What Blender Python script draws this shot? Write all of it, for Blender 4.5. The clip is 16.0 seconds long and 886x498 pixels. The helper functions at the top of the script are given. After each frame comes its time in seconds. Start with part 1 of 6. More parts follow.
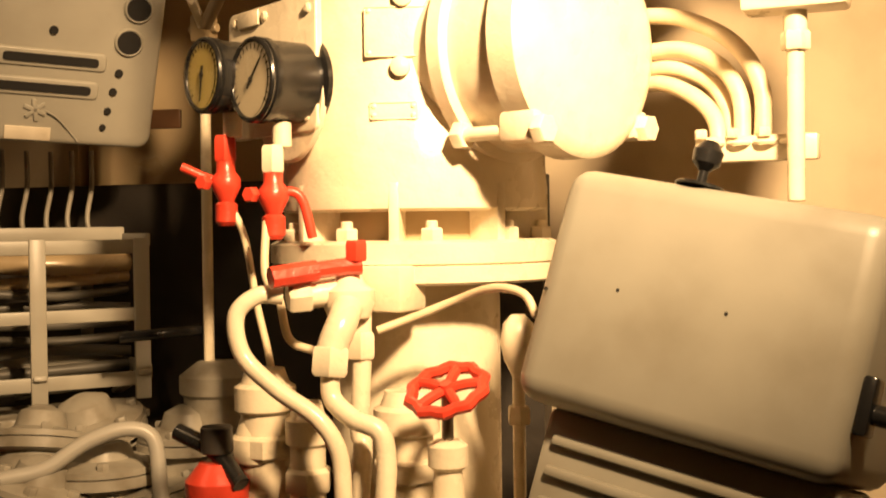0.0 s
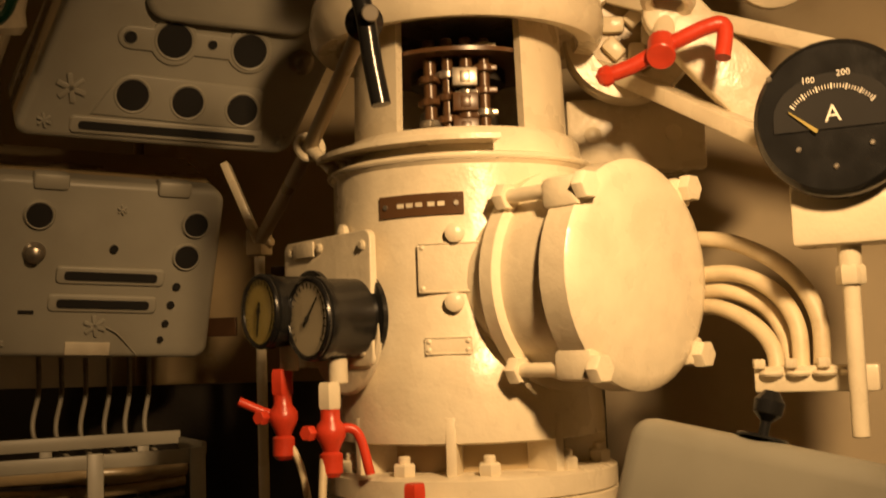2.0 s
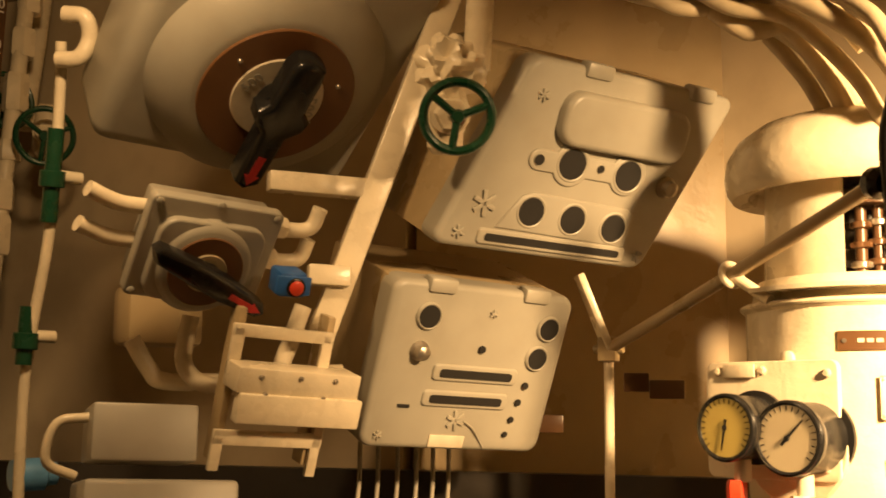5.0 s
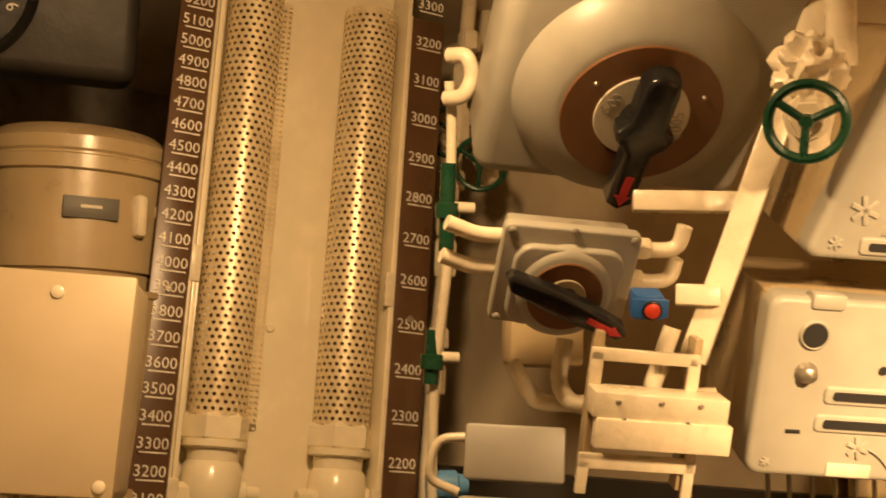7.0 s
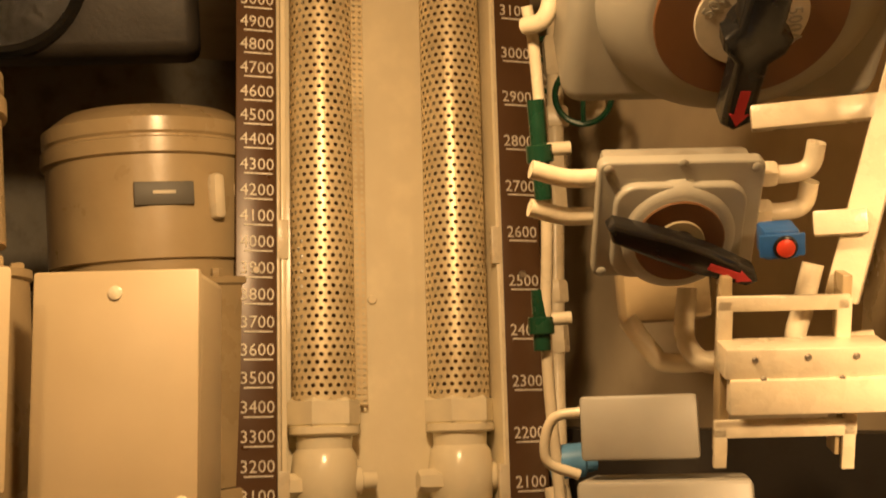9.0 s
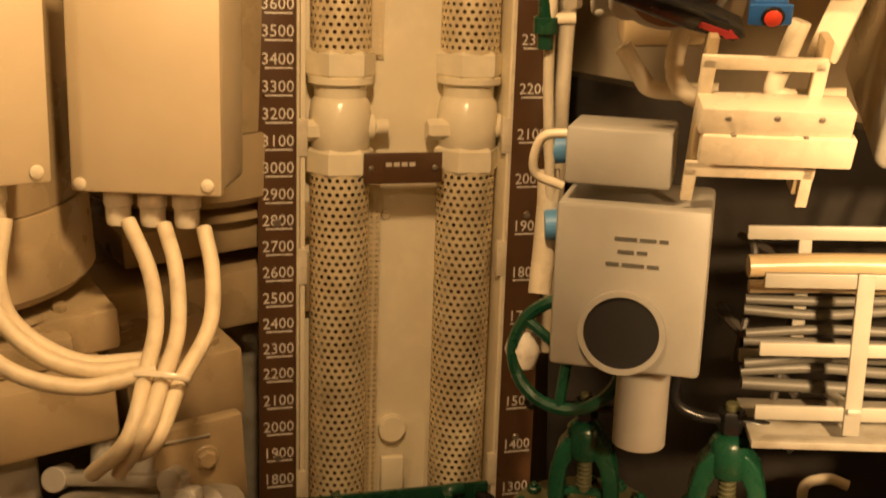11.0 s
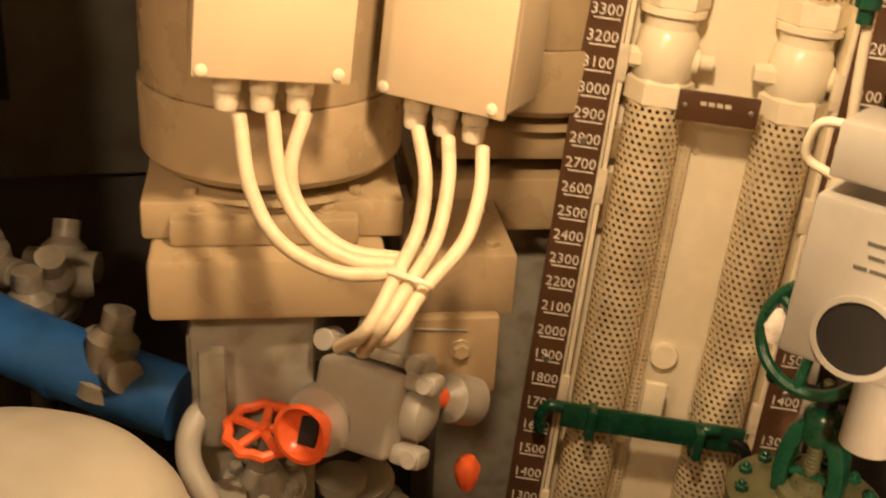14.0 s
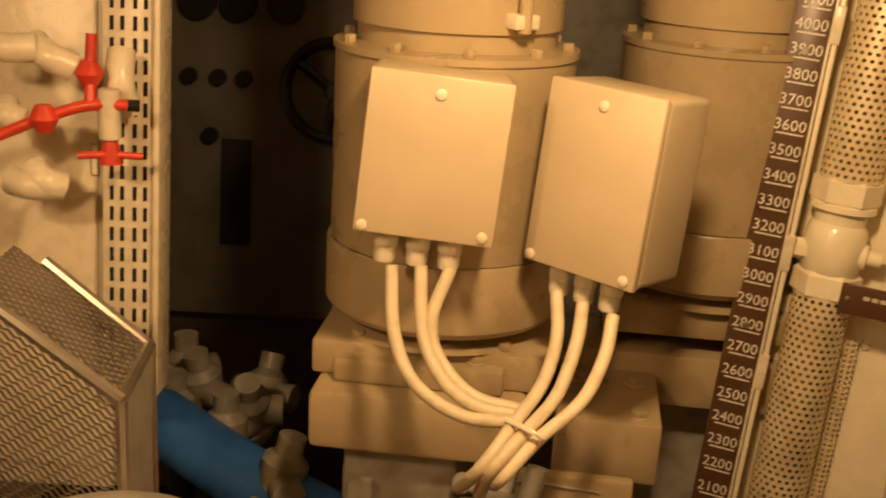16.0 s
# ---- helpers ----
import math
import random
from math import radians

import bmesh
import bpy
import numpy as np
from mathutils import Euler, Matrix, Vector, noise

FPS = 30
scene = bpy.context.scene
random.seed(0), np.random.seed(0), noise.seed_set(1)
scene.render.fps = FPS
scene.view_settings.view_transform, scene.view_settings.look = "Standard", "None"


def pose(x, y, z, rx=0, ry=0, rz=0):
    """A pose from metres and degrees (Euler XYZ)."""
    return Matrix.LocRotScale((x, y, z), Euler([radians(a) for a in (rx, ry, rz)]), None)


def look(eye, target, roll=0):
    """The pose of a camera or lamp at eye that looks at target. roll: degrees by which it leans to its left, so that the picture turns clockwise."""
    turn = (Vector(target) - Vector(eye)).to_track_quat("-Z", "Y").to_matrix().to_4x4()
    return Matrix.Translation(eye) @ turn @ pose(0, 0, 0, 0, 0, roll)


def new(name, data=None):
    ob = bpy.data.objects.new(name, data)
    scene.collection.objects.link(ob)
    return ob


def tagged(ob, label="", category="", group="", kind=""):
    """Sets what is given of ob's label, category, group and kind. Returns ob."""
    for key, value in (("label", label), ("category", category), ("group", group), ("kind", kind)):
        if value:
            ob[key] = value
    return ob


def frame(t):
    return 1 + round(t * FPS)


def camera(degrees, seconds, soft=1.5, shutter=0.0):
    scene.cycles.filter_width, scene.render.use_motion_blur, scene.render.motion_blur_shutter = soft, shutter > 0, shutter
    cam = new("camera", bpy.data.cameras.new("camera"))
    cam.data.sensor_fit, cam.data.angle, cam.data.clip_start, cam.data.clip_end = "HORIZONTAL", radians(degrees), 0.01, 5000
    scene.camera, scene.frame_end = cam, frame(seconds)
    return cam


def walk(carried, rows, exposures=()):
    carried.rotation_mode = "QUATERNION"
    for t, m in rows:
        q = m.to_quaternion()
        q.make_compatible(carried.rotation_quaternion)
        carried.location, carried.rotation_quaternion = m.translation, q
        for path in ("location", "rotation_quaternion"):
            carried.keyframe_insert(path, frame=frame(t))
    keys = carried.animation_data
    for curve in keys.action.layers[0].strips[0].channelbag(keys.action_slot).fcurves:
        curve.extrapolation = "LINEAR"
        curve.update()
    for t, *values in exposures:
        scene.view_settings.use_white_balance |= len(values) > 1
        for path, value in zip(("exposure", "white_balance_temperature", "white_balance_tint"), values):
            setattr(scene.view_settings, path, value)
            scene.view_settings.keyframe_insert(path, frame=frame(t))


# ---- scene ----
cam = camera(41.6, 16.0, soft=1.7, shutter=0.38)
PATH = [
    (0, (1.4194, 0.9531, 1.9883), (0.5202, 2.7392, 1.9510), -0.74),
    (0.5, (1.4220, 0.9667, 2.0225), (0.5201, 2.7518, 2.0253), -1.24),
    (1, (1.4230, 0.9704, 2.0444), (0.5122, 2.7501, 2.0994), -1.57),
    (1.5, (1.4244, 0.9624, 2.0832), (0.4970, 2.7308, 2.1946), -1.72),
    (2, (1.4183, 0.9454, 2.1103), (0.4535, 2.6883, 2.2873), -2.03),
    (2.4, (1.4103, 0.9222, 2.1349), (0.4370, 2.6569, 2.3433), -2.16),
    (2.5, (1.4064, 0.9260, 2.1324), (0.4290, 2.6579, 2.3449), -2.47),
    (3, (1.3809, 0.9050, 2.1450), (0.4018, 2.6362, 2.3554), -1.68),
    (3.2, (1.3691, 0.8986, 2.1400), (0.3640, 2.6117, 2.3747), -1.56),
    (5.3, (0.8364, 0.4657, 2.1860), (0.0383, 2.2785, 2.4631), 0.63),
    (5.5, (0.9328, 0.4630, 2.1782), (-0.0023, 2.2055, 2.4770), 0.64),
    (6, (1.0274, 0.4805, 2.2391), (-0.1547, 2.0742, 2.4898), 2.69),
    (6.5, (1.1282, 0.5670, 2.2176), (-0.3102, 1.9348, 2.4628), 3.44),
    (7, (1.0677, 0.6669, 2.2244), (-0.4759, 1.9129, 2.4788), 1.45),
    (7.5, (0.9882, 0.7409, 2.2074), (-0.6180, 1.8899, 2.5236), 1.46),
    (8, (0.9028, 0.8168, 2.2141), (-0.7550, 1.8954, 2.5115), -1.83),
    (8.1, (0.8870, 0.8421, 2.2305), (-0.7777, 1.9135, 2.5151), -2.25),
    (8.2, (0.8736, 0.8520, 2.2151), (-0.7870, 1.9223, 2.5260), -2.86),
    (10.3, (1.0631, 0.8544, 2.4468), (-0.6612, 1.8016, 2.0869), -3.51),
    (10.5, (1.0602, 0.8522, 2.4699), (-0.6494, 1.7942, 2.0338), -2.22),
    (11, (1.0437, 0.8437, 2.5291), (-0.6081, 1.7790, 1.8991), -0.82),
    (11.5, (1.0397, 0.8484, 2.5767), (-0.5704, 1.7353, 1.7886), 0.56),
    (12, (1.0512, 0.8832, 2.6117), (-0.5286, 1.6241, 1.6343), 0.73),
    (12.5, (1.0544, 0.9036, 2.6293), (-0.5217, 1.5454, 1.5787), 0.83),
    (13, (1.0683, 0.9187, 2.6308), (-0.5580, 1.4781, 1.6099), 1.82),
    (13.5, (1.0689, 0.9446, 2.6157), (-0.6289, 1.3830, 1.6538), 1.36),
    (14, (1.1361, 1.0210, 2.6579), (-0.6490, 1.3062, 1.8023), 3.13),
    (14.5, (1.2113, 1.0645, 2.6777), (-0.6314, 1.2175, 1.9154), 1.97),
    (15, (1.2936, 1.1167, 2.6932), (-0.5910, 1.1940, 2.0283), 3.42),
    (15.5, (1.3501, 1.1877, 2.7052), (-0.5636, 1.1413, 2.1259), 3.91),
    (16, (1.3074, 1.2531, 2.6934), (-0.5923, 1.0483, 2.1025), 3.21),
]
walk(cam, [(t, look(e, g, r)) for t, e, g, r in PATH],
     exposures=[(0.0, -2.0, 6000, 10), (0.6, -2.45, 6300, 10), (1.2, -3.15, 6500, 10), (2.0, -3.75, 6700, 10), (3.2, -3.98, 6800, 10), (5.3, -0.95, 6800, 10), (6.2, -0.65, 6600, 10), (8.2, -0.4, 6600, 10), (10.3, -0.4, 6600, 10),
                (12.0, 0.12, 5800, 10), (12.9, 0.5, 5500, 10), (14.5, 0.5, 5500, 10), (15.3, 0.05, 6100, 10), (16.0, -0.25, 6500, 10)])

# ---- light: two warm bulkhead lamps under the deckhead, an added fill aft, a weak warm spill ----
world = bpy.data.worlds.new("world")
world.use_nodes = True
scene.world = world
world.node_tree.nodes["Background"].inputs[0].default_value = (1.0, 0.72, 0.42, 1)
world.node_tree.nodes["Background"].inputs[1].default_value = 0.012


def lamp(name, eye, target, size, power, colour=(1.0, 0.62, 0.29), spread=180):
    data = bpy.data.lights.new(name, "AREA")
    data.shape, data.size, data.energy, data.color = "DISK", size, power, colour
    data.spread = radians(spread)
    ob = new(name, data)
    ob.matrix_world = look(eye, target)
    return ob


lamp("lamp_over_column", (1.60, 1.34, 2.70), (0.95, 2.15, 2.22), 0.12, 57, spread=70)
lamp("lamp_over_gauges", (0.10, 1.32, 2.97), (-1.0, 1.65, 1.8), 0.14, 21)
# Unseen fill, added only to lift the left corner; no lamp hangs here.
lamp("fill_aft", (0.9, 0.3, 3.0), (-0.9, 0.6, 1.9), 0.16, 3.6, spread=80)


# ---- materials ----
def material(name, colour, rough=0.4, metal=0.0, vary=0.12, scale=14.0, bump=0.15, dirt=0.25, dirt_colour=None):
    m = bpy.data.materials.new(name)
    m.use_nodes = True
    nt = m.node_tree
    b = nt.nodes["Principled BSDF"]
    co = nt.nodes.new("ShaderNodeTexCoord")
    info = nt.nodes.new("ShaderNodeObjectInfo")
    big = nt.nodes.new("ShaderNodeTexNoise")
    big.inputs["Scale"].default_value, big.inputs["Detail"].default_value = scale, 6
    fine = nt.nodes.new("ShaderNodeTexNoise")
    fine.inputs["Scale"].default_value, fine.inputs["Detail"].default_value = scale * 14, 3
    nt.links.new(co.outputs["Object"], big.inputs["Vector"])
    nt.links.new(co.outputs["Object"], fine.inputs["Vector"])
    ramp = nt.nodes.new("ShaderNodeValToRGB")
    c = colour
    dc = dirt_colour or (c[0] * 0.45, c[1] * 0.38, c[2] * 0.28)
    ramp.color_ramp.elements[0].position, ramp.color_ramp.elements[1].position = 0.30, 0.50
    ramp.color_ramp.elements[0].color = tuple(c[i] * (1 - dirt) + dc[i] * dirt for i in range(3)) + (1,)
    ramp.color_ramp.elements[1].color = c + (1,)
    e = ramp.color_ramp.elements.new(0.8)
    e.color = tuple(min(1, v * (1 + vary)) for v in c) + (1,)
    nt.links.new(big.outputs["Fac"], ramp.inputs["Fac"])
    hue = nt.nodes.new("ShaderNodeHueSaturation")
    mr = nt.nodes.new("ShaderNodeMapRange")
    mr.inputs["To Min"].default_value, mr.inputs["To Max"].default_value = 1 - vary * 0.5, 1 + vary * 0.5
    nt.links.new(info.outputs["Random"], mr.inputs["Value"])
    nt.links.new(mr.outputs["Result"], hue.inputs["Value"])
    nt.links.new(ramp.outputs["Color"], hue.inputs["Color"])
    nt.links.new(hue.outputs["Color"], b.inputs["Base Color"])
    rr = nt.nodes.new("ShaderNodeMapRange")
    rr.inputs["To Min"].default_value, rr.inputs["To Max"].default_value = max(0.05, rough - 0.12), min(1, rough + 0.15)
    nt.links.new(big.outputs["Fac"], rr.inputs["Value"])
    nt.links.new(rr.outputs["Result"], b.inputs["Roughness"])
    b.inputs["Metallic"].default_value = metal
    if bump:
        add = nt.nodes.new("ShaderNodeMath")
        add.operation = "MULTIPLY_ADD"
        add.inputs[1].default_value = 0.09
        nt.links.new(fine.outputs["Fac"], add.inputs[0])
        nt.links.new(big.outputs["Fac"], add.inputs[2])
        bp = nt.nodes.new("ShaderNodeBump")
        bp.inputs["Strength"].default_value, bp.inputs["Distance"].default_value = bump, 0.01
        nt.links.new(add.outputs[0], bp.inputs["Height"])
        nt.links.new(bp.outputs["Normal"], b.inputs["Normal"])
    return m


CREAM = material("cream_gloss_paint", (0.72, 0.64, 0.48), 0.27, scale=20, bump=0.26, dirt=0.12)
GREY_CABINET = material("cabinet_grey_enamel", (0.26, 0.25, 0.205), 0.36, scale=9, bump=0.08, dirt=0.3)
CREAM_NEW = material("fresh_cream_gloss_paint", (0.86, 0.78, 0.58), 0.2, scale=16, bump=0.15, dirt=0.05)
CREAM_WALL = material("cream_wall_paint", (0.62, 0.52, 0.36), 0.5, scale=6, bump=0.2, dirt=0.3)
TAN = material("tan_machine_paint_and_shade", (0.40, 0.31, 0.18), 0.28, scale=8, bump=0.16, dirt=0.22)
GREY = material("grey_enamel_and_rack_shade", (0.36, 0.345, 0.29), 0.38, scale=9, bump=0.05, dirt=0.2)
GREY_LIGHT = material("light_grey_enamel", (0.38, 0.365, 0.32), 0.4, scale=9, bump=0.05, dirt=0.2)
GREY_OLD = material("grey_oily_paint", (0.30, 0.28, 0.23), 0.42, scale=18, bump=0.25, dirt=0.55)
DARK = material("dark_oily_steel_and_shade", (0.035, 0.03, 0.025), 0.5, scale=12, bump=0.3, dirt=0.4)
BLACK = material("black_lacquer", (0.012, 0.012, 0.012), 0.22, scale=30, bump=0.1, dirt=0.1)
HOLE = material("dark_inside", (0.01, 0.009, 0.008), 0.8, bump=0)
RED = material("red_paint", (0.62, 0.055, 0.025), 0.32, scale=30, bump=0.2, dirt=0.35)
ORANGE = material("orange_paint", (0.78, 0.13, 0.02), 0.34, scale=24, bump=0.2, dirt=0.35)
GREEN = material("green_paint", (0.008, 0.055, 0.027), 0.26, scale=24, bump=0.25, dirt=0.4)
GREEN_DUSTY = material("dusty_green_paint", (0.085, 0.085, 0.036), 0.6, scale=30, bump=0.25, dirt=0.4)
BLUE = material("blue_paint", (0.03, 0.13, 0.42), 0.35, scale=14, bump=0.15, dirt=0.4)
BLUE_CAP = material("pale_blue_plastic", (0.12, 0.32, 0.60), 0.4, scale=20, bump=0.1)
BROWN = material("brown_varnished_plate", (0.095, 0.048, 0.022), 0.3, scale=10, bump=0.05, dirt=0.3)
TUBE_INNER = material("brown_stained_tube", (0.28, 0.18, 0.08), 0.4, scale=9, bump=0.05, dirt=0.5)
BROWN_RING = material("brown_resin", (0.16, 0.075, 0.03), 0.4, scale=10, bump=0.04)
BRASS = material("brass_perforated_sheet", (0.82, 0.70, 0.46), 0.34, metal=0.3, scale=10, bump=0.05, dirt=0.4)
STEEL = material("worn_steel", (0.42, 0.38, 0.32), 0.32, metal=0.8, scale=16, bump=0.1, dirt=0.4)
WHITE = material("white_lettering", (0.80, 0.76, 0.66), 0.5, scale=60, bump=0, dirt=0.4)
GREY_DARK = material("dark_grey_paint_and_shade", (0.10, 0.095, 0.08), 0.45, scale=7, bump=0.15, dirt=0.5)
DIAL = material("gauge_dial_card", (0.44, 0.38, 0.25), 0.6, scale=12, bump=0, dirt=0.35)
DIAL_YELLOW = material("yellowed_dial_card", (0.36, 0.28, 0.07), 0.6, scale=12, bump=0, dirt=0.35)
BOX = material("terminal_box_paint", (0.52, 0.43, 0.28), 0.4, scale=5, bump=0.06, dirt=0.15)
CABLE = material("painted_cable", (0.66, 0.56, 0.38), 0.45, scale=30, bump=0.2, dirt=0.3)
LABEL = material("pale_label", (0.62, 0.56, 0.44), 0.5, scale=30, bump=0.05)
POINTER = material("red_pointer", (0.62, 0.04, 0.05), 0.4, bump=0)


def glass():
    m = bpy.data.materials.new("gauge_glass")
    m.use_nodes = True
    b = m.node_tree.nodes["Principled BSDF"]
    b.inputs["Roughness"].default_value, b.inputs["Transmission Weight"].default_value = 0.03, 1.0
    b.inputs["IOR"].default_value = 1.2
    return m


GLASS = glass()


# ---- mesh builders: local x right, y into the wall, z up ----
def shift(bm, m):
    bm.transform(m)
    return bm


def join(*bms):
    out = bms[0]
    for b in bms[1:]:
        me = bpy.data.meshes.new("tmp")
        b.to_mesh(me)
        out.from_mesh(me)
        bpy.data.meshes.remove(me)
        b.free()
    return out


def block(w, d, h, bevel=0.004, at=(0, 0, 0), seg=2):
    bm = bmesh.new()
    bmesh.ops.create_cube(bm, size=1)
    bm.transform(Matrix.Diagonal((w, d, h, 1)))
    if bevel:
        bmesh.ops.bevel(bm, geom=bm.edges[:], offset=min(bevel, 0.45 * min(w, d, h)), segments=seg, profile=0.5, affect="EDGES")
    bm.transform(Matrix.Translation(at))
    return bm


def lathe(profile, seg=32, cap=True):
    """A turned body about z; profile: (radius, z) from bottom to top."""
    bm = bmesh.new()
    rings = []
    for r, z in profile:
        rings.append([bm.verts.new((r * math.cos(2 * math.pi * i / seg), r * math.sin(2 * math.pi * i / seg), z)) for i in range(seg)])
    for a, b in zip(rings, rings[1:]):
        for i in range(seg):
            bm.faces.new((a[i], a[(i + 1) % seg], b[(i + 1) % seg], b[i]))
    if cap:
        bm.faces.new(rings[0][::-1])
        bm.faces.new(rings[-1])
    return bm


def rod(r, h, seg=20, bevel=0.0015, at=(0, 0, 0), axis="z"):
    b = min(bevel, r * 0.4, h * 0.4)
    bm = lathe([(r - b, 0), (r, b), (r, h - b), (r - b, h)], seg)
    if axis == "y":
        bm.transform(Matrix.Rotation(radians(-90), 4, "X"))
    if axis == "x":
        bm.transform(Matrix.Rotation(radians(90), 4, "Y"))
    bm.transform(Matrix.Translation(at))
    return bm


def ring(R, r, seg=36, sub=10, squash=1.0):
    bm = bmesh.new()
    rows = []
    for i in range(seg):
        a = 2 * math.pi * i / seg
        rows.append([bm.verts.new(((R + r * math.cos(2 * math.pi * j / sub)) * math.cos(a), (R + r * math.cos(2 * math.pi * j / sub)) * math.sin(a),
                                   squash * r * math.sin(2 * math.pi * j / sub))) for j in range(sub)])
    for i in range(seg):
        for j in range(sub):
            bm.faces.new((rows[i][j], rows[(i + 1) % seg][j], rows[(i + 1) % seg][(j + 1) % sub], rows[i][(j + 1) % sub]))
    return bm


def curve_points(pts, n=8):
    pts = [Vector(p) for p in pts]
    if len(pts) < 3:
        return pts
    out = []
    ext = [pts[0] * 2 - pts[1], *pts, pts[-1] * 2 - pts[-2]]
    for k in range(1, len(ext) - 2):
        p0, p1, p2, p3 = ext[k - 1:k + 3]
        for i in range(n):
            t = i / n
            out.append(0.5 * ((2 * p1) + (p2 - p0) * t + (2 * p0 - 5 * p1 + 4 * p2 - p3) * t * t + (3 * p1 - p0 - 3 * p2 + p3) * t ** 3))
    out.append(pts[-1])
    return out


def pipe(pts, r, sub=12, n=8, r_end=None):
    """A round bar or pipe along a smooth line through pts."""
    line = curve_points(pts, n)
    bm = bmesh.new()
    rows, up = [], None
    for i, p in enumerate(line):
        d = (line[min(i + 1, len(line) - 1)] - line[max(i - 1, 0)]).normalized()
        if up is None:
            up = d.orthogonal().normalized()
        up = (up - d * up.dot(d)).normalized()
        side = d.cross(up)
        rr = r if r_end is None else r + (r_end - r) * i / (len(line) - 1)
        rows.append([bm.verts.new(p + rr * (math.cos(2 * math.pi * j / sub) * up + math.sin(2 * math.pi * j / sub) * side)) for j in range(sub)])
    for a, b in zip(rows, rows[1:]):
        for j in range(sub):
            bm.faces.new((a[j], a[(j + 1) % sub], b[(j + 1) % sub], b[j]))
    bm.faces.new(rows[0][::-1])
    bm.faces.new(rows[-1])
    return bm


def prism(outline, depth, bevel=0.0, y0=0.0):
    """A plate: outline of (x, z), from y0 back to y0 + depth."""
    bm = bmesh.new()
    a = [bm.verts.new((x, y0, z)) for x, z in outline]
    b = [bm.verts.new((x, y0 + depth, z)) for x, z in outline]
    n = len(a)
    bm.faces.new(a)
    bm.faces.new(b[::-1])
    for i in range(n):
        bm.faces.new((a[i], b[i], b[(i + 1) % n], a[(i + 1) % n]))
    bmesh.ops.recalc_face_normals(bm, faces=bm.faces[:])
    if bevel:
        edges = [e for e in bm.edges if all(abs(v.co.y - y0) < 1e-6 for v in e.verts)]
        bmesh.ops.bevel(bm, geom=edges, offset=bevel, segments=3, profile=0.5, affect="EDGES")
    return bm


def rounded(w, h, r, n=5, cx=0.0, cz=0.0):
    out = []
    for sx, sz, a0 in ((1, 1, 0), (-1, 1, 90), (-1, -1, 180), (1, -1, 270)):
        for i in range(n + 1):
            a = radians(a0 + 90 * i / n)
            out.append((cx + sx * (w / 2 - r) + r * math.cos(a), cz + sz * (h / 2 - r) + r * math.sin(a)))
    return out


def oval(rx, rz, n=24, cx=0.0, cz=0.0):
    return [(cx + rx * math.cos(2 * math.pi * i / n), cz + rz * math.sin(2 * math.pi * i / n)) for i in range(n)]


def frame_at(o, x, z):
    x, z = Vector(x).normalized(), Vector(z).normalized()
    y = z.cross(x)
    z = x.cross(y)
    return Matrix(((x.x, y.x, z.x, o[0]), (x.y, y.y, z.y, o[1]), (x.z, y.z, z.z, o[2]), (0, 0, 0, 1)))


def facing(o, n, up=(0, 0, 1)):
    y = -Vector(n).normalized()
    z = Vector(up)
    z = (z - y * z.dot(y)).normalized()
    return frame_at(o, y.cross(z), z)


def along(a, b):
    """A frame at a whose z runs to b."""
    a, b = Vector(a), Vector(b)
    return Matrix.Translation(a) @ (b - a).to_track_quat("Z", "Y").to_matrix().to_4x4()


def thing(name, m, label, category, group="", kind=""):
    ob = new(name)
    ob.empty_display_size = 0.05
    ob.matrix_world = m if isinstance(m, Matrix) else Matrix.Translation(m)
    ob["m"] = 1
    del ob["m"]
    FRAMES[ob.name] = ob.matrix_world.copy()
    return tagged(ob, label, category, group, kind)


FRAMES = {}


def part(name, bm, mat, parent, label="", world=False, flat=False):
    """One mesh object under a thing or a part; world: bm is given in world coordinates."""
    top = parent
    while top.parent:
        top = top.parent
    if world:
        bm.transform(FRAMES[top.name].inverted())
    me = bpy.data.meshes.new(name)
    bmesh.ops.recalc_face_normals(bm, faces=bm.faces[:])
    bm.to_mesh(me)
    bm.free()
    if not flat:
        me.shade_smooth()
        me.set_sharp_from_angle(angle=radians(38))
    me.materials.append(mat)
    ob = new(name, me)
    ob.parent = parent
    if label:
        ob["label"] = label
    return ob


def solid(name, bm, mat, label, category, group="", kind=""):
    """A thing of one mesh, in world coordinates."""
    me = bpy.data.meshes.new(name)
    bmesh.ops.recalc_face_normals(bm, faces=bm.faces[:])
    c = sum((v.co for v in bm.verts), Vector()) / len(bm.verts)
    bm.transform(Matrix.Translation(-c))
    bm.to_mesh(me)
    bm.free()
    me.shade_smooth()
    me.set_sharp_from_angle(angle=radians(38))
    me.materials.append(mat)
    ob = new(name, me)
    ob.location = c
    return tagged(ob, label, category, group, kind)


def letters(text, size, m, mat, parent, name="numeral"):
    cu = bpy.data.curves.new("text", "FONT")
    cu.body, cu.size, cu.align_x, cu.align_y, cu.extrude, cu.resolution_u = text, size, "CENTER", "CENTER", 0.0004, 2
    tmp = bpy.data.objects.new("text", cu)
    me = bpy.data.meshes.new_from_object(tmp)
    bpy.data.objects.remove(tmp)
    me.transform(m @ Matrix.Rotation(radians(90), 4, "X"))
    me.name = name
    me.materials.clear()
    me.materials.append(mat)
    ob = new(name, me)
    ob.parent = parent
    return ob


def screw(parent, x, z, r=0.006, y=0.0, mat=None, name="screw"):
    return part(name, shift(lathe([(r, 0), (r, 0.002), (r * 0.6, 0.004)], 12), Matrix.Translation((x, y, z)) @ Matrix.Rotation(radians(90), 4, "X")), mat or STEEL, parent)


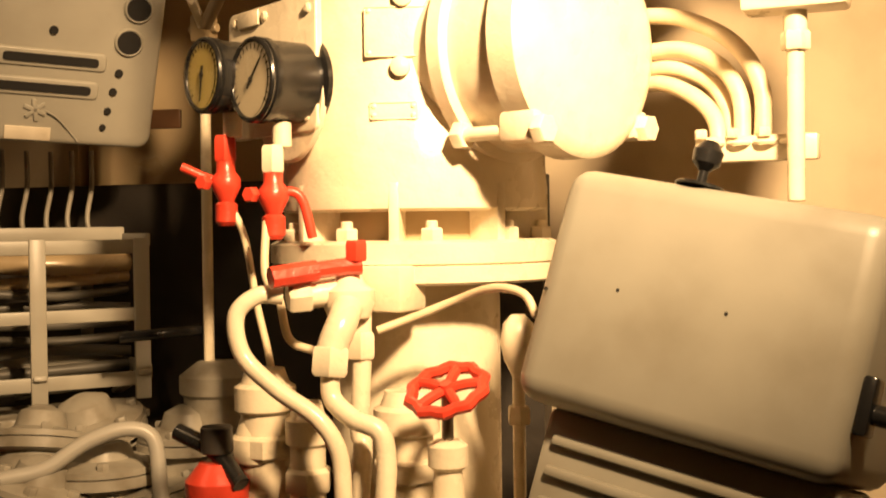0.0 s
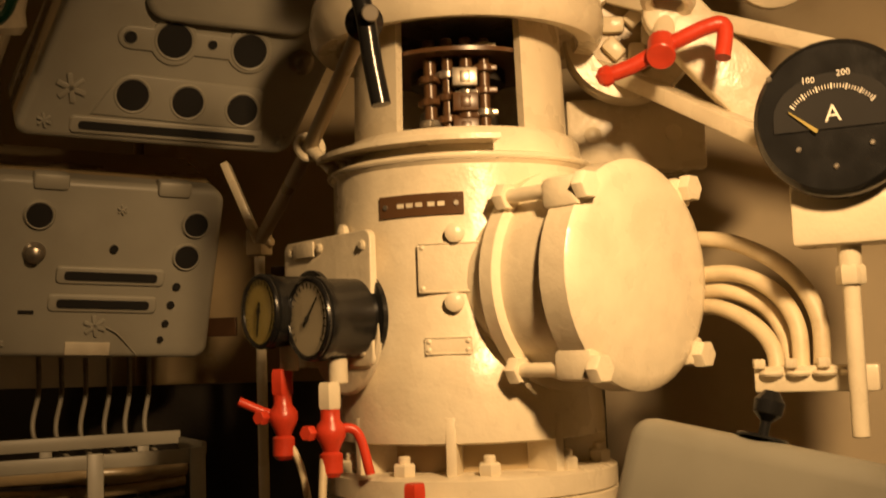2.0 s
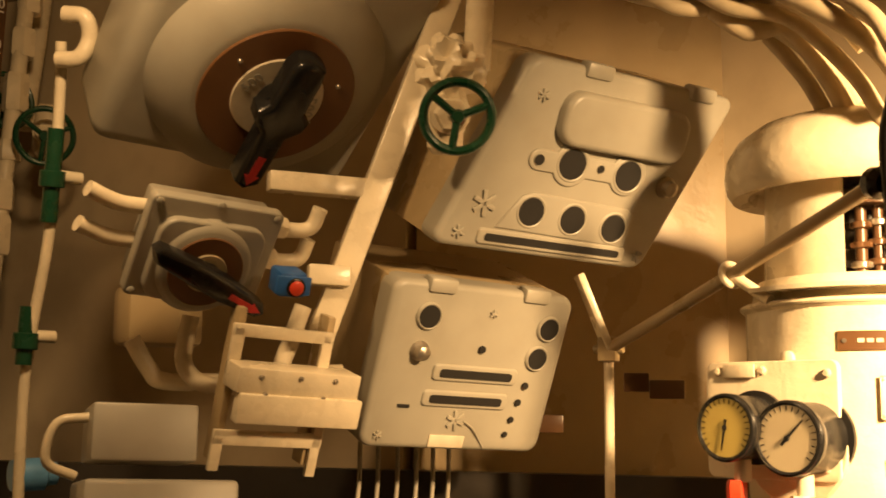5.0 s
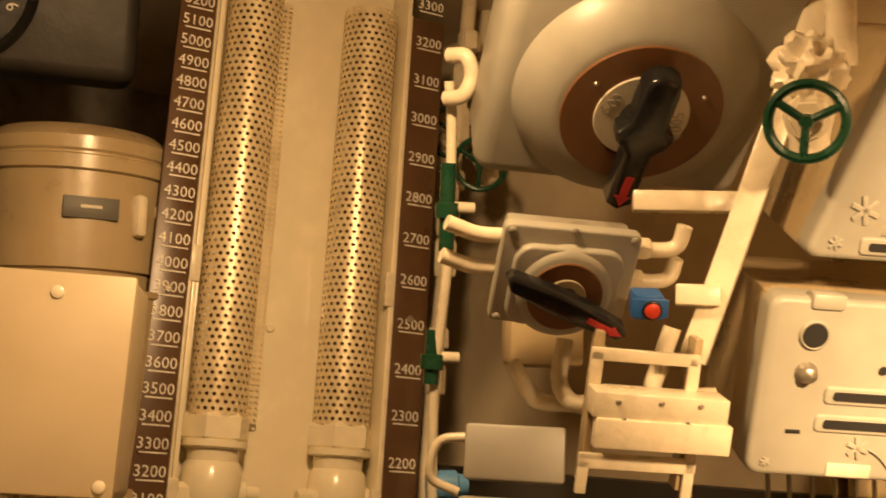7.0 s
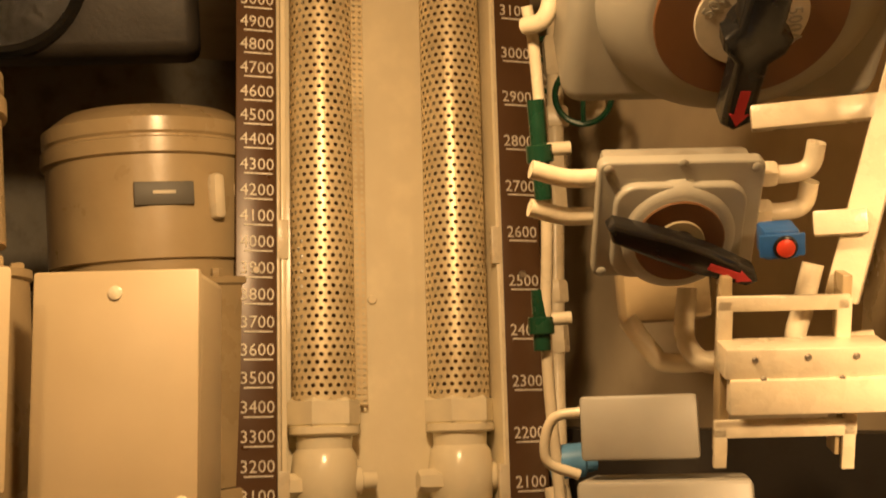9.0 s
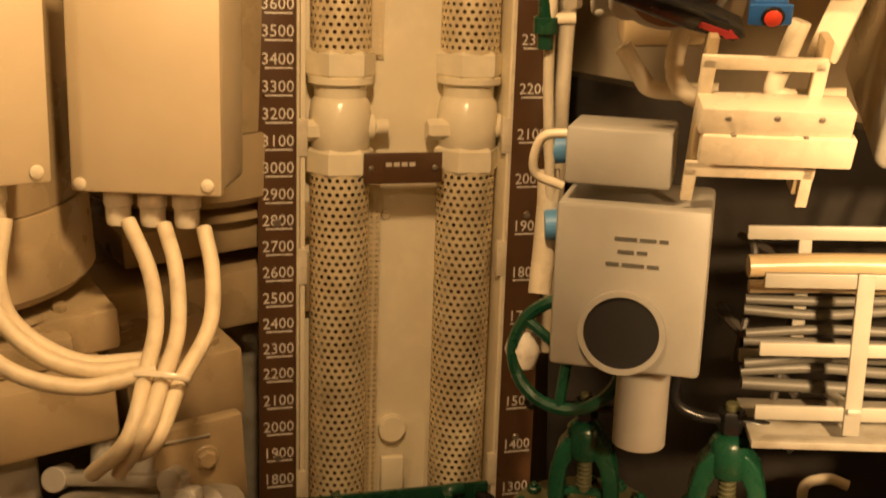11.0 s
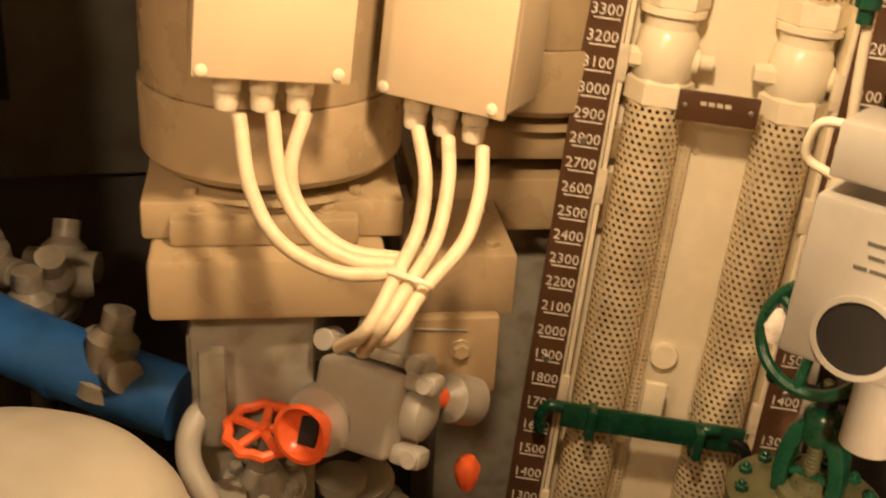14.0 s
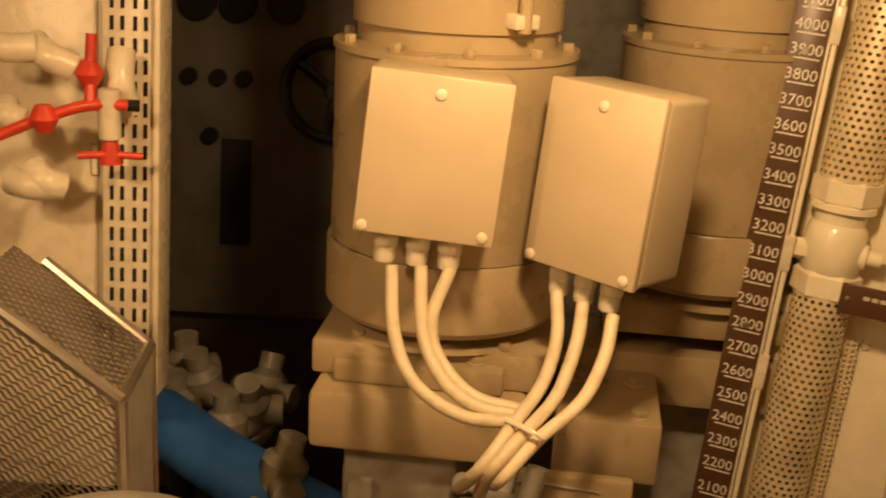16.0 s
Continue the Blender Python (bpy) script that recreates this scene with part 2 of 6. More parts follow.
def hexagon(r, h, at=(0, 0, 0)):
    bm = lathe([(r * 0.92, 0), (r, h * 0.1), (r, h * 0.85), (r * 0.85, h)], 6)
    bm.transform(Matrix.Translation(at))
    return bm


# ---- setting ----
def wall(name, a, b, z0, z1, mat=None, thick=0.08):
    a, b = Vector((*a, 0)), Vector((*b, 0))
    d = b - a
    m = Matrix.Translation((a + b) / 2 + Vector((0, 0, (z0 + z1) / 2))) @ Matrix.Rotation(math.atan2(d.y, d.x), 4, "Z")
    return solid(name, shift(block(d.length, thick, z1 - z0, 0), m), mat or CREAM_WALL, "cream painted steel hull plating, dulled and stained", "wall", kind="structure")


wall("wall_north_hull", (-2.5, 2.75), (-0.15, 2.62), 0.5, 3.2)
# Tan instead of cream here: the unlit recess is put into the wall colour.
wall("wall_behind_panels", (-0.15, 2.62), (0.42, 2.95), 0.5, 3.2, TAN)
wall("wall_behind_column", (0.42, 2.95), (1.30, 2.62), 0.5, 3.2)
wall("wall_east", (1.30, 2.62), (2.35, 1.3), 0.5, 3.2)
wall("wall_east_aft", (2.35, 1.3), (2.35, -0.6), 0.5, 3.2)
wall("wall_south", (2.35, -0.6), (-2.5, -0.6), 0.5, 3.2)
wall("wall_west", (-2.5, -0.6), (-2.5, 2.75), 0.5, 3.2, GREY_OLD)
solid("floor", shift(block(5.2, 3.8, 0.08, 0), Matrix.Translation((0, 1.1, 0.46))), DARK, "dark oily steel deck plates", "floor", kind="structure")
solid("ceiling", shift(block(5.2, 3.8, 0.08, 0), Matrix.Translation((0, 1.1, 3.24))), CREAM_WALL, "cream painted steel deckhead", "ceiling", kind="structure")

# ---- ventilation column with its round cover ----
CX, CY = 0.735, 2.235
column = thing("column", (CX, CY, 0.5), "cream gloss painted steel ventilation column with bolted cover", "machine column")
Z0 = -0.5
part("lower_shaft", lathe([(0.105, 0), (0.105, 1.44)], 40), CREAM, column)
part("base_flange", lathe([(0.155, 0.55), (0.155, 0.60), (0.11, 0.62)], 40), CREAM, column)
part("flange", lathe([(0.172, 1.424), (0.178, 1.427), (0.178, 1.444), (0.174, 1.446), (0.178, 1.448), (0.178, 1.470), (0.17, 1.474)], 56), CREAM, column)
part("neck", lathe([(0.115, 1.474), (0.115, 1.54)], 40), TAN, column)
for k in range(8):
    a = radians(-115 + 45 * k)
    rib = part("rib", shift(block(0.07, 0.012, 0.066, 0.002), Matrix.Rotation(a, 4, "Z") @ Matrix.Translation((0.13, 0, 1.506))), CREAM, column)
for k in range(10):
    a = radians(-127 + 36 * k)
    part("nut", join(hexagon(0.0135, 0.014, (0.157 * math.cos(a), 0.157 * math.sin(a), 1.474)), rod(0.007, 0.022, 10, at=(0.157 * math.cos(a), 0.157 * math.sin(a), 1.474))), CREAM, column)
part("body", lathe([(0.150, 1.507), (0.163, 1.510), (0.165, 1.530), (0.163, 1.56), (0.163, 1.62), (0.1615, 1.622), (0.1615, 1.822), (0.166, 1.826), (0.166, 1.834), (0.152, 1.838), (0.148, 1.862), (0.142, 1.868)], 72), CREAM, column)
# window housing: a ring wall with one opening
bm = bmesh.new()
seg = 48
top_z, low_z = 2.02, 1.866
prev = None
view = math.degrees(math.atan2(0.962 - CY, 1.424 - CX))
for i in range(seg + 1):
    a = radians(view + 34 + (360 - 68) * i / seg)
    cs, sn = math.cos(a), math.sin(a)
    now = [bm.verts.new((r * cs, r * sn, z)) for r, z in ((0.134, low_z), (0.130, top_z), (0.118, top_z), (0.122, low_z))]
    if prev:
        for j in range(4):
            bm.faces.new((prev[j], prev[(j + 1) % 4], now[(j + 1) % 4], now[j]))
    else:
        bm.faces.new(now)
    prev = now
bm.faces.new(prev[::-1])
part("window_housing", bm, CREAM, column)
part("hat", lathe([(0.118, 2.012), (0.150, 2.008), (0.154, 1.992), (0.176, 1.988), (0.184, 1.998), (0.187, 2.018), (0.183, 2.045), (0.168, 2.07), (0.14, 2.09), (0.09, 2.104), (0.02, 2.107)], 64), CREAM, column)
gear = part("indicator_drum", lathe([(0.03, 1.85), (0.03, 1.88), (0.05, 1.885), (0.05, 1.91), (0.03, 1.915), (0.03, 1.94), (0.06, 1.945), (0.06, 1.97)], 24), DARK, column, "dark oily mechanism behind the window")
part("shelf_ring", lathe([(0.05, 1.962), (0.116, 1.964), (0.116, 1.969), (0.05, 1.972)], 40), BROWN, column)
for k in range(4):
    a = radians(view - 24 + 15 * k)
    c, n = math.cos(a), math.sin(a)
    post = part("gear_post", rod(0.008 - 0.001 * (k % 2), 0.12, 12, at=(0.085 * c, 0.085 * n, 1.866)), BROWN, column)
    for i in range(3 + k % 2):
        z = 1.878 + 0.027 * i + 0.004 * k
        part("collar", join(rod(0.0135 - 0.002 * (i % 2), 0.009, 14, at=(0.085 * c, 0.085 * n, z)), shift(block(0.028, 0.010, 0.007, 0.001), Matrix.Translation((0.09 * c, 0.09 * n, z + 0.004)) @ Matrix.Rotation(a + 1.2, 4, "Z"))), STEEL if (i + k) % 3 == 0 else BROWN, post)
for z in (1.874, 1.905, 1.935):
    a = radians(view + 4)
    part("contact_block", shift(join(block(0.012, 0.03, 0.022, 0.001), block(0.014, 0.012, 0.014, 0.001)), Matrix.Translation((0.098 * math.cos(a), 0.098 * math.sin(a), z)) @ Matrix.Rotation(a, 4, "Z")), STEEL if z > 1.93 else BROWN, column)


def on_column(px_angle, z, r=0.1625):
    """A frame on the column's skin, px_angle degrees to the side of the way to the gangway."""
    a = radians(view + px_angle)
    n = Vector((math.cos(a), math.sin(a), 0))
    return facing((r * n.x, r * n.y, z - 0.5), n)


# curved brown plate
bm = bmesh.new()
rows = []
for i in range(9):
    m = on_column(-36 + 36 * i / 8, 2.277, 0.163)
    rows.append([bm.verts.new(m @ Vector(p)) for p in ((0, -0.001, -0.0125), (0, -0.001, 0.0125), (0, 0.002, 0.0125), (0, 0.002, -0.0125))])
for a, b in zip(rows, rows[1:]):
    for j in range(4):
        bm.faces.new((a[j], b[j], b[(j + 1) % 4], a[(j + 1) % 4]))
plate = part("name_plate", bm, BROWN, column, "small brown engraved plate")
for i, a in enumerate((-26, -22, -18, -13, -9)):
    part("lettering_bar", shift(block(0.008, 0.001, 0.005, 0), on_column(a, 2.277, 0.1645)), LABEL, plate)
for a, z in ((-33, 2.277), (-3, 2.277), (-4, 2.243), (-5, 2.166), (-60, 2.255)):
    part("rivet", shift(lathe([(0.011, 0), (0.011, 0.006), (0.006, 0.009)] if z != 2.277 else [(0.003, 0), (0.003, 0.002)], 14), on_column(a, z, 0.1635) @ Matrix.Rotation(radians(90), 4, "X")), CREAM if z != 2.277 else STEEL, column)
for a, z, w, h in ((-5, 2.205, 0.078, 0.054), (-8, 2.118, 0.052, 0.018)):
    m = on_column(a, z, 0.1625)
    rim = [block(w, 0.002, 0.0022, 0.0008, (0, -0.0012, sz * h / 2)) for sz in (-1, 1)] + [block(0.0022, 0.002, h, 0.0008, (sx * w / 2, 0.0005, 0)) for sx in (-1, 1)]
    plate = part("blank_plate", shift(join(prism(rounded(w, h, 0.004), 0.004, 0.001, y0=-0.0008), *rim), m), CREAM, column)
    for sx in (-1, 1):
        for sz in (-1, 1):
            part("rivet", shift(lathe([(0.0032, 0), (0.0028, 0.002), (0.001, 0.003)], 10), m @ Matrix.Translation((sx * (w / 2 - 0.004), 0, sz * (h / 2 - 0.004))) @ Matrix.Rotation(radians(90), 4, "X")), CREAM, plate)
# half ledge that carries the rod's guide ring
bm = bmesh.new()
rows = []
for i in range(15):
    a = radians(view - 78 + 92 * i / 14)
    rows.append([bm.verts.new((r * math.cos(a), r * math.sin(a), z)) for r, z in ((0.14, 1.846), (0.183, 1.846), (0.183, 1.852), (0.14, 1.852))])
for p, q in zip(rows, rows[1:]):
    for j in range(4):
        bm.faces.new((p[j], q[j], q[(j + 1) % 4], p[(j + 1) % 4]))
bm.faces.new(rows[0][::-1])
bm.faces.new(rows[-1])
part("ledge", bm, CREAM, column)
part("weld_ridge", shift(ring(0.166, 0.0035, 60, 6), Matrix.Translation((0, 0, 1.83))), CREAM, column)

# round access drum on the column's side
cover_c = Vector((0.995, 2.158, 2.188))
axis = Vector((CX, CY, cover_c.z)) - cover_c
mdrum = facing(cover_c, -axis)
R90 = Matrix.Rotation(radians(-90), 4, "X")
drum = part("drum", shift(lathe([(0.116, 0.03), (0.116, 0.22)], 48), mdrum @ R90), CREAM, column, world=True)
part("drum_flange", shift(lathe([(0.118, 0.105), (0.127, 0.108), (0.127, 0.126), (0.118, 0.130)], 48), mdrum @ R90), CREAM, drum, world=True)
cover = part("cover", shift(lathe([(0.110, -0.002), (0.120, 0.0), (0.127, 0.006), (0.127, 0.040), (0.118, 0.044)], 56), mdrum @ R90), CREAM, column, "round bolted cover plate", world=True)
for k in range(4):
    a = radians(48 + 90 * k)
    p = Vector((0.128 * math.cos(a), 0.0, 0.128 * math.sin(a)))
    part("lug", shift(block(0.03, 0.05, 0.034, 0.007, (p.x, 0.024, p.z)), mdrum), CREAM, cover, world=True)
    part("bolt", shift(join(rod(0.008, 0.11, 12, at=(p.x * 1.05, 0.0, p.z * 1.05), axis="y"), shift(hexagon(0.016, 0.016), Matrix.Translation((p.x * 1.05, -0.012, p.z * 1.05)) @ R90), shift(hexagon(0.016, 0.016), Matrix.Translation((p.x * 1.05, 0.10, p.z * 1.05)) @ R90)), mdrum), CREAM, cover, world=True)

# ---- two pressure gauges on their back plate ----
GN = (-0.42, -0.91, 0)
gp = facing((0.633, 2.084, 2.165), GN)
gauge_board = thing("gauge_board", gp, "cream painted steel back plate bolted to the column", "mounting plate")
part("plate", join(prism(rounded(0.20, 0.155, 0.012, cx=-0.01, cz=0.01), 0.008, 0.002)), CREAM, gauge_board)
part("lobe", rod(0.078, 0.008, 44, 0.003, at=(0.022, 0.003, -0.022), axis="y"), CREAM, gauge_board)
part("label_plate", block(0.05, 0.003, 0.018, 0.001, (-0.055, -0.003, 0.075)), CREAM, gauge_board)
part("bracket", block(0.03, 0.16, 0.05, 0.003, (0.02, 0.088, 0.0)), CREAM, gauge_board)
for x, z in ((-0.09, 0.075), (-0.02, 0.075), (0.075, 0.07), (0.07, -0.05)):
    screw(gauge_board, x, z, 0.006, 0.0, CREAM)


def gauge(centre, r, dial, angle, label):
    g = thing("pressure_gauge", facing(centre, GN), label, "pressure gauge", "pressure gauges at the column")
    part("case", shift(lathe([(r * 0.92, 0.0), (r, 0.004), (r, 0.012), (r * 0.95, 0.016), (r * 0.95, 0.062), (r * 1.12, 0.064), (r * 1.12, 0.070), (r * 0.9, 0.074)], 44), R90), BLACK, g)
    part("bezel", shift(ring(r * 0.93, 0.0035, 44, 8), Matrix.Translation((0, -0.001, 0)) @ R90), BLACK, g)
    part("dial", shift(rod(r * 0.9, 0.0015, 40, 0), Matrix.Translation((0, -0.0018, 0)) @ R90), dial, g, "yellowed dial card")
    ticks = [shift(block(0.0012, 0.0005, 0.006, 0), Matrix.Rotation(radians(-130 + 260 * k / 20), 4, "Y") @ Matrix.Translation((0, -0.0024, r * 0.78))) for k in range(21)]
    part("scale", join(*ticks), BLACK, g)
    part("needle", shift(prism([(-0.002, -r * 0.25), (0.002, -r * 0.25), (0.0008, r * 0.68), (-0.0008, r * 0.68)], 0.001, y0=-0.004), Matrix.Rotation(radians(angle), 4, "Y")), BLACK, g)
    part("hub", rod(0.004, 0.003, 12, at=(0, -0.005, 0), axis="y"), BLACK, g)
    part("pane", shift(rod(r * 0.9, 0.001, 40, 0), Matrix.Translation((0, -0.007, 0)) @ R90), GLASS, g).visible_shadow = False
    part("stem", rod(0.011, 0.03, 16, at=(0, 0.035, -r - 0.026)), CREAM, g)
    return g


gr = gauge((0.657, 2.009, 2.153), 0.0475, DIAL, 45, "black cased pressure gauge with a yellowed dial and dark needle")
gl = gauge((0.578, 2.024, 2.165), 0.0435, DIAL_YELLOW, -170, "black cased pressure gauge with a yellow dial")


def cock(top, d, group):
    """A red three-way cock with a small lever under a gauge."""
    m = Matrix.Translation(top)
    c = thing("gauge_cock", m, "red painted gauge cock with a lever handle", "valve", group)
    part("union_nut", hexagon(0.0135, 0.03, (0, 0, -0.03)), CREAM if d > 0 else RED, c)
    part("body", lathe([(0.009, -0.105), (0.013, -0.10), (0.013, -0.08), (0.009, -0.077), (0.012, -0.07), (0.017, -0.06), (0.017, -0.05), (0.011, -0.042), (0.011, -0.03)], 20), RED, c)
    s = Vector((0.80, 0.55, 0)) * d
    part("lever", pipe([Vector((0, 0, -0.055)), s * 0.022 + Vector((0, 0, -0.052)), s * 0.034 + Vector((0, 0, -0.064)), s * 0.044 + Vector((0, 0, -0.104))] if d > 0 else
                       [Vector((0, 0, -0.055)), s * 0.02 + Vector((0, 0, -0.05)), s * 0.052 + Vector((0, 0, -0.036))], 0.0055), RED, c)
    part("side_cap", shift(hexagon(0.009, 0.012), Matrix.Translation((-0.012, -0.02, -0.055)) @ Matrix.Rotation(radians(90), 4, "X")), RED, c)
    return c


cock((0.666, 2.031, 2.082), 1, "gauge cocks")
cock((0.585, 2.052, 2.098), -1, "gauge cocks")
solid("gauge_pipe", pipe([(0.661, 2.023, 1.997), (0.668, 2.01, 1.939), (0.685, 2.011, 1.912), (0.696, 2.014, 1.868), (0.726, 2.021, 1.855)], 0.0048), CABLE, "thin cream painted gauge pipe", "pipe", "thin gauge pipes")
solid("gauge_pipe", pipe([(0.588, 2.052, 2.019), (0.604, 2.06, 1.98), (0.616, 2.066, 1.901), (0.632, 2.069, 1.829), (0.643, 2.064, 1.758), (0.65, 2.051, 1.683), (0.63, 2.05, 1.3)], 0.0045), CABLE, "thin cream painted gauge pipe", "pipe", "thin gauge pipes")

# ---- lever valve with swan-neck pipes below the flange ----
lv = thing("lever_valve", (0.775, 2.01, 1.919), "cream painted pipe valve with a red lever", "valve")
part("lever", pipe([(0.794, 2.006, 1.949), (0.775, 1.991, 1.948), (0.729, 1.933, 1.939)], 0.009, 8), RED, lv, "red flat lever", world=True)
part("lever_blade", pipe([(0.758, 1.974, 1.945), (0.729, 1.933, 1.939)], 0.0115, 8), RED, lv, "red flat lever", world=True)
part("lever_nut", shift(hexagon(0.0125, 0.022), Matrix.Translation((0.789, 2.003, 1.954))), RED, lv, world=True)
part("body", lathe([(0.022, -0.025), (0.028, -0.01), (0.028, 0.004), (0.018, 0.010), (0.012, 0.022)], 24), CREAM, lv)
part("side_port", pipe([(0.766, 2.005, 1.922), (0.732, 1.965, 1.917)], 0.0145, 16), CREAM, lv, world=True)
part("side_nut", shift(hexagon(0.018, 0.024), along((0.746, 1.98, 1.919), (0.727, 1.961, 1.917))), CREAM, lv, world=True)
part("elbow", pipe([(0.779, 2.006, 1.914), (0.788, 1.975, 1.892), (0.784, 1.964, 1.87), (0.782, 1.961, 1.853)], 0.0165, 16), CREAM, lv, world=True)
part("elbow_nut", shift(hexagon(0.0205, 0.03), along((0.782, 1.963, 1.867), (0.782, 1.959, 1.842))), CREAM, lv, world=True)
part("mount_block", shift(block(0.06, 0.06, 0.05, 0.004), Matrix.Translation((0.788, 2.076, 1.922))), CREAM, lv, world=True)
part("drop_pipe", pipe([(0.782, 2.025, 1.906), (0.784, 2.02, 1.847), (0.786, 2.01, 1.776), (0.793, 1.997, 1.706), (0.72, 2.02, 1.2)], 0.0105, 14), CREAM, lv, world=True)
part("drop_nut", shift(hexagon(0.0165, 0.028), Matrix.Translation((0.783, 2.02, 1.85))), CREAM, lv, world=True)
solid("swan_neck_pipe", pipe([(0.727, 1.957, 1.919), (0.707, 1.941, 1.92), (0.69, 1.927, 1.9), (0.697, 1.928, 1.859), (0.733, 1.936, 1.825), (0.774, 1.946, 1.797), (0.795, 1.953, 1.763), (0.804, 1.947, 1.718), (0.811, 1.939, 1.676)], 0.0092, 14), CREAM, "cream painted bent copper pipe", "pipe", "bent copper pipes")
solid("swan_neck_pipe", pipe([(0.782, 1.96, 1.844), (0.786, 1.957, 1.816), (0.81, 1.957, 1.797), (0.837, 1.964, 1.784), (0.845, 1.963, 1.754), (0.848, 1.953, 1.711), (0.853, 1.944, 1.669)], 0.0102, 14), CREAM, "cream painted bent copper pipe", "pipe", "bent copper pipes")
solid("thin_cable", pipe([(0.797, 2.031, 1.879), (0.829, 2.051, 1.892), (0.871, 2.062, 1.909), (0.925, 2.045, 1.925), (0.966, 2.03, 1.921), (0.983, 2.024, 1.899)], 0.0045), CABLE, "thin cream cable slung across the column", "cable")


def wheel(bmR, r, spokes=3, lobes=0, sub=8):
    """A handwheel about z."""
    bm = ring(bmR, r, 40, sub, 1.0)
    if lobes:
        for v in bm.verts:
            a = math.atan2(v.co.y, v.co.x)
            k = 1 + 0.05 * math.cos(lobes * a)
            v.co.x *= k
            v.co.y *= k
    for i in range(spokes):
        a = 2 * math.pi * i / spokes + 0.4
        bm = join(bm, pipe([(0, 0, 0), (bmR * 0.5 * math.cos(a), bmR * 0.5 * math.sin(a), 0.002), (bmR * math.cos(a), bmR * math.sin(a), 0)], r * 0.85, 8, 3))
    return join(bm, lathe([(bmR * 0.2, -r), (bmR * 0.22, 0), (bmR * 0.16, r * 1.3)], 16))


wv = thing("handwheel_valve", (0.905, 1.98, 1.828), "cream painted globe valve with a red handwheel", "valve")
part("handwheel", shift(wheel(0.037, 0.0065, 5, 10), Matrix.Rotation(radians(30), 4, "X")), RED, wv, "red cast handwheel")
part("stem", rod(0.006, 0.05, 12, at=(0, 0, -0.05)), STEEL, wv)
part("bonnet", lathe([(0.05, -0.17), (0.05, -0.13), (0.018, -0.12), (0.014, -0.08), (0.020, -0.075), (0.020, -0.055), (0.013, -0.05)], 24), CREAM, wv)
part("body", lathe([(0.052, -0.30), (0.06, -0.25), (0.056, -0.19), (0.045, -0.17)], 24), CREAM, wv)
part("outlet", pipe([(0, 0, -0.23), (0.06, -0.01, -0.22), (0.10, 0.0, -0.26), (0.11, 0.0, -0.36)], 0.038, 18), CREAM, wv)
for k in range(6):
    part("bolt", hexagon(0.007, 0.012, (0.04 * math.cos(k * 1.047), 0.04 * math.sin(k * 1.047), -0.13)), CREAM, wv)
for i, (x, y, rr, d) in enumerate(((470, 730, 0.028, 1.36), (545, 790, 0.02, 1.33), (760, 800, 0.03, 1.27), (455, 820, 0.024, 1.37))):
    p = Vector(((0.639, 2.047, 1.78), (0.698, 2.044, 1.746), (0.797, 2.094, 1.757), (0.631, 2.041, 1.722))[i])
    pot = thing("pipe_fitting", p, "cream painted pipe union below the column", "pipe fitting", "pipe unions")
    part("barrel", lathe([(rr, -0.55), (rr, 0.0), (rr * 1.25, 0.004), (rr * 1.25, 0.03), (rr, 0.034), (rr * 0.8, 0.05)], 20), CREAM, pot)
    part("nut", hexagon(rr * 1.4, 0.026, (0, 0, -0.05)), CREAM, pot)
fl = thing("float_switch", (0.92, 2.125, 1.862), "cream painted sensor pot on a thin stem", "sensor")
part("bulb", lathe([(0.006, -0.04), (0.016, -0.02), (0.02, 0.0), (0.017, 0.02), (0.008, 0.03)], 20), CREAM, fl)
part("stem", rod(0.007, 0.34, 12, at=(0, 0, -0.36)), CREAM, fl)
part("nut", hexagon(0.013, 0.02, (0, 0, -0.09)), CREAM, fl)

# ---- grey steel cabinet ----
cab_tl, cab_tr, cab_bl = Vector((1.021, 2.009, 2.051)), Vector((1.314, 1.968, 1.998)), Vector((1.002, 1.959, 1.836))
mcab = frame_at(cab_tl, cab_tr - cab_tl, cab_tl - cab_bl)
cab = thing("switch_cabinet", mcab, "grey enamelled steel cabinet with rounded edges and a black knob", "cabinet")
part("body", block(0.312, 0.22, 0.232, 0.024, (0.156, 0.115, -0.116), 4), GREY_CABINET, cab)
part("hasp", join(block(0.012, 0.03, 0.05, 0.003, (0.317, 0.03, -0.16)), rod(0.009, 0.022, 14, at=(0.322, 0.03, -0.165), axis="x")), BLACK, cab, "black hasp")
lowb = part("lower_box", block(0.28, 0.14, 0.14, 0.008, (0.165, 0.12, -0.302)), GREY_CABINET, cab)
for k in range(3):
    part("louvre", block(0.25, 0.012, 0.01, 0.003, (0.165, 0.047, -0.262 - 0.03 * k)), GREY_CABINET, cab)
for x, z in ((0.085, -0.112), (0.19, -0.112), (0.012, -0.125)):
    part("screw_hole", rod(0.0018, 0.002, 10, 0, at=(x, 0.0045, z), axis="y"), HOLE, cab)
part("knob", join(shift(lathe([(0.004, 0), (0.004, 0.014), (0.011, 0.02), (0.012, 0.03), (0.006, 0.038)], 20), Matrix.Translation((0.125, 0.035, 0.0)) @ Matrix.Scale(1.2, 4)), shift(rod(0.024, 0.003, 24), Matrix.Translation((0.125, 0.035, 0.0)))), BLACK, cab, "black ball knob on a flange")

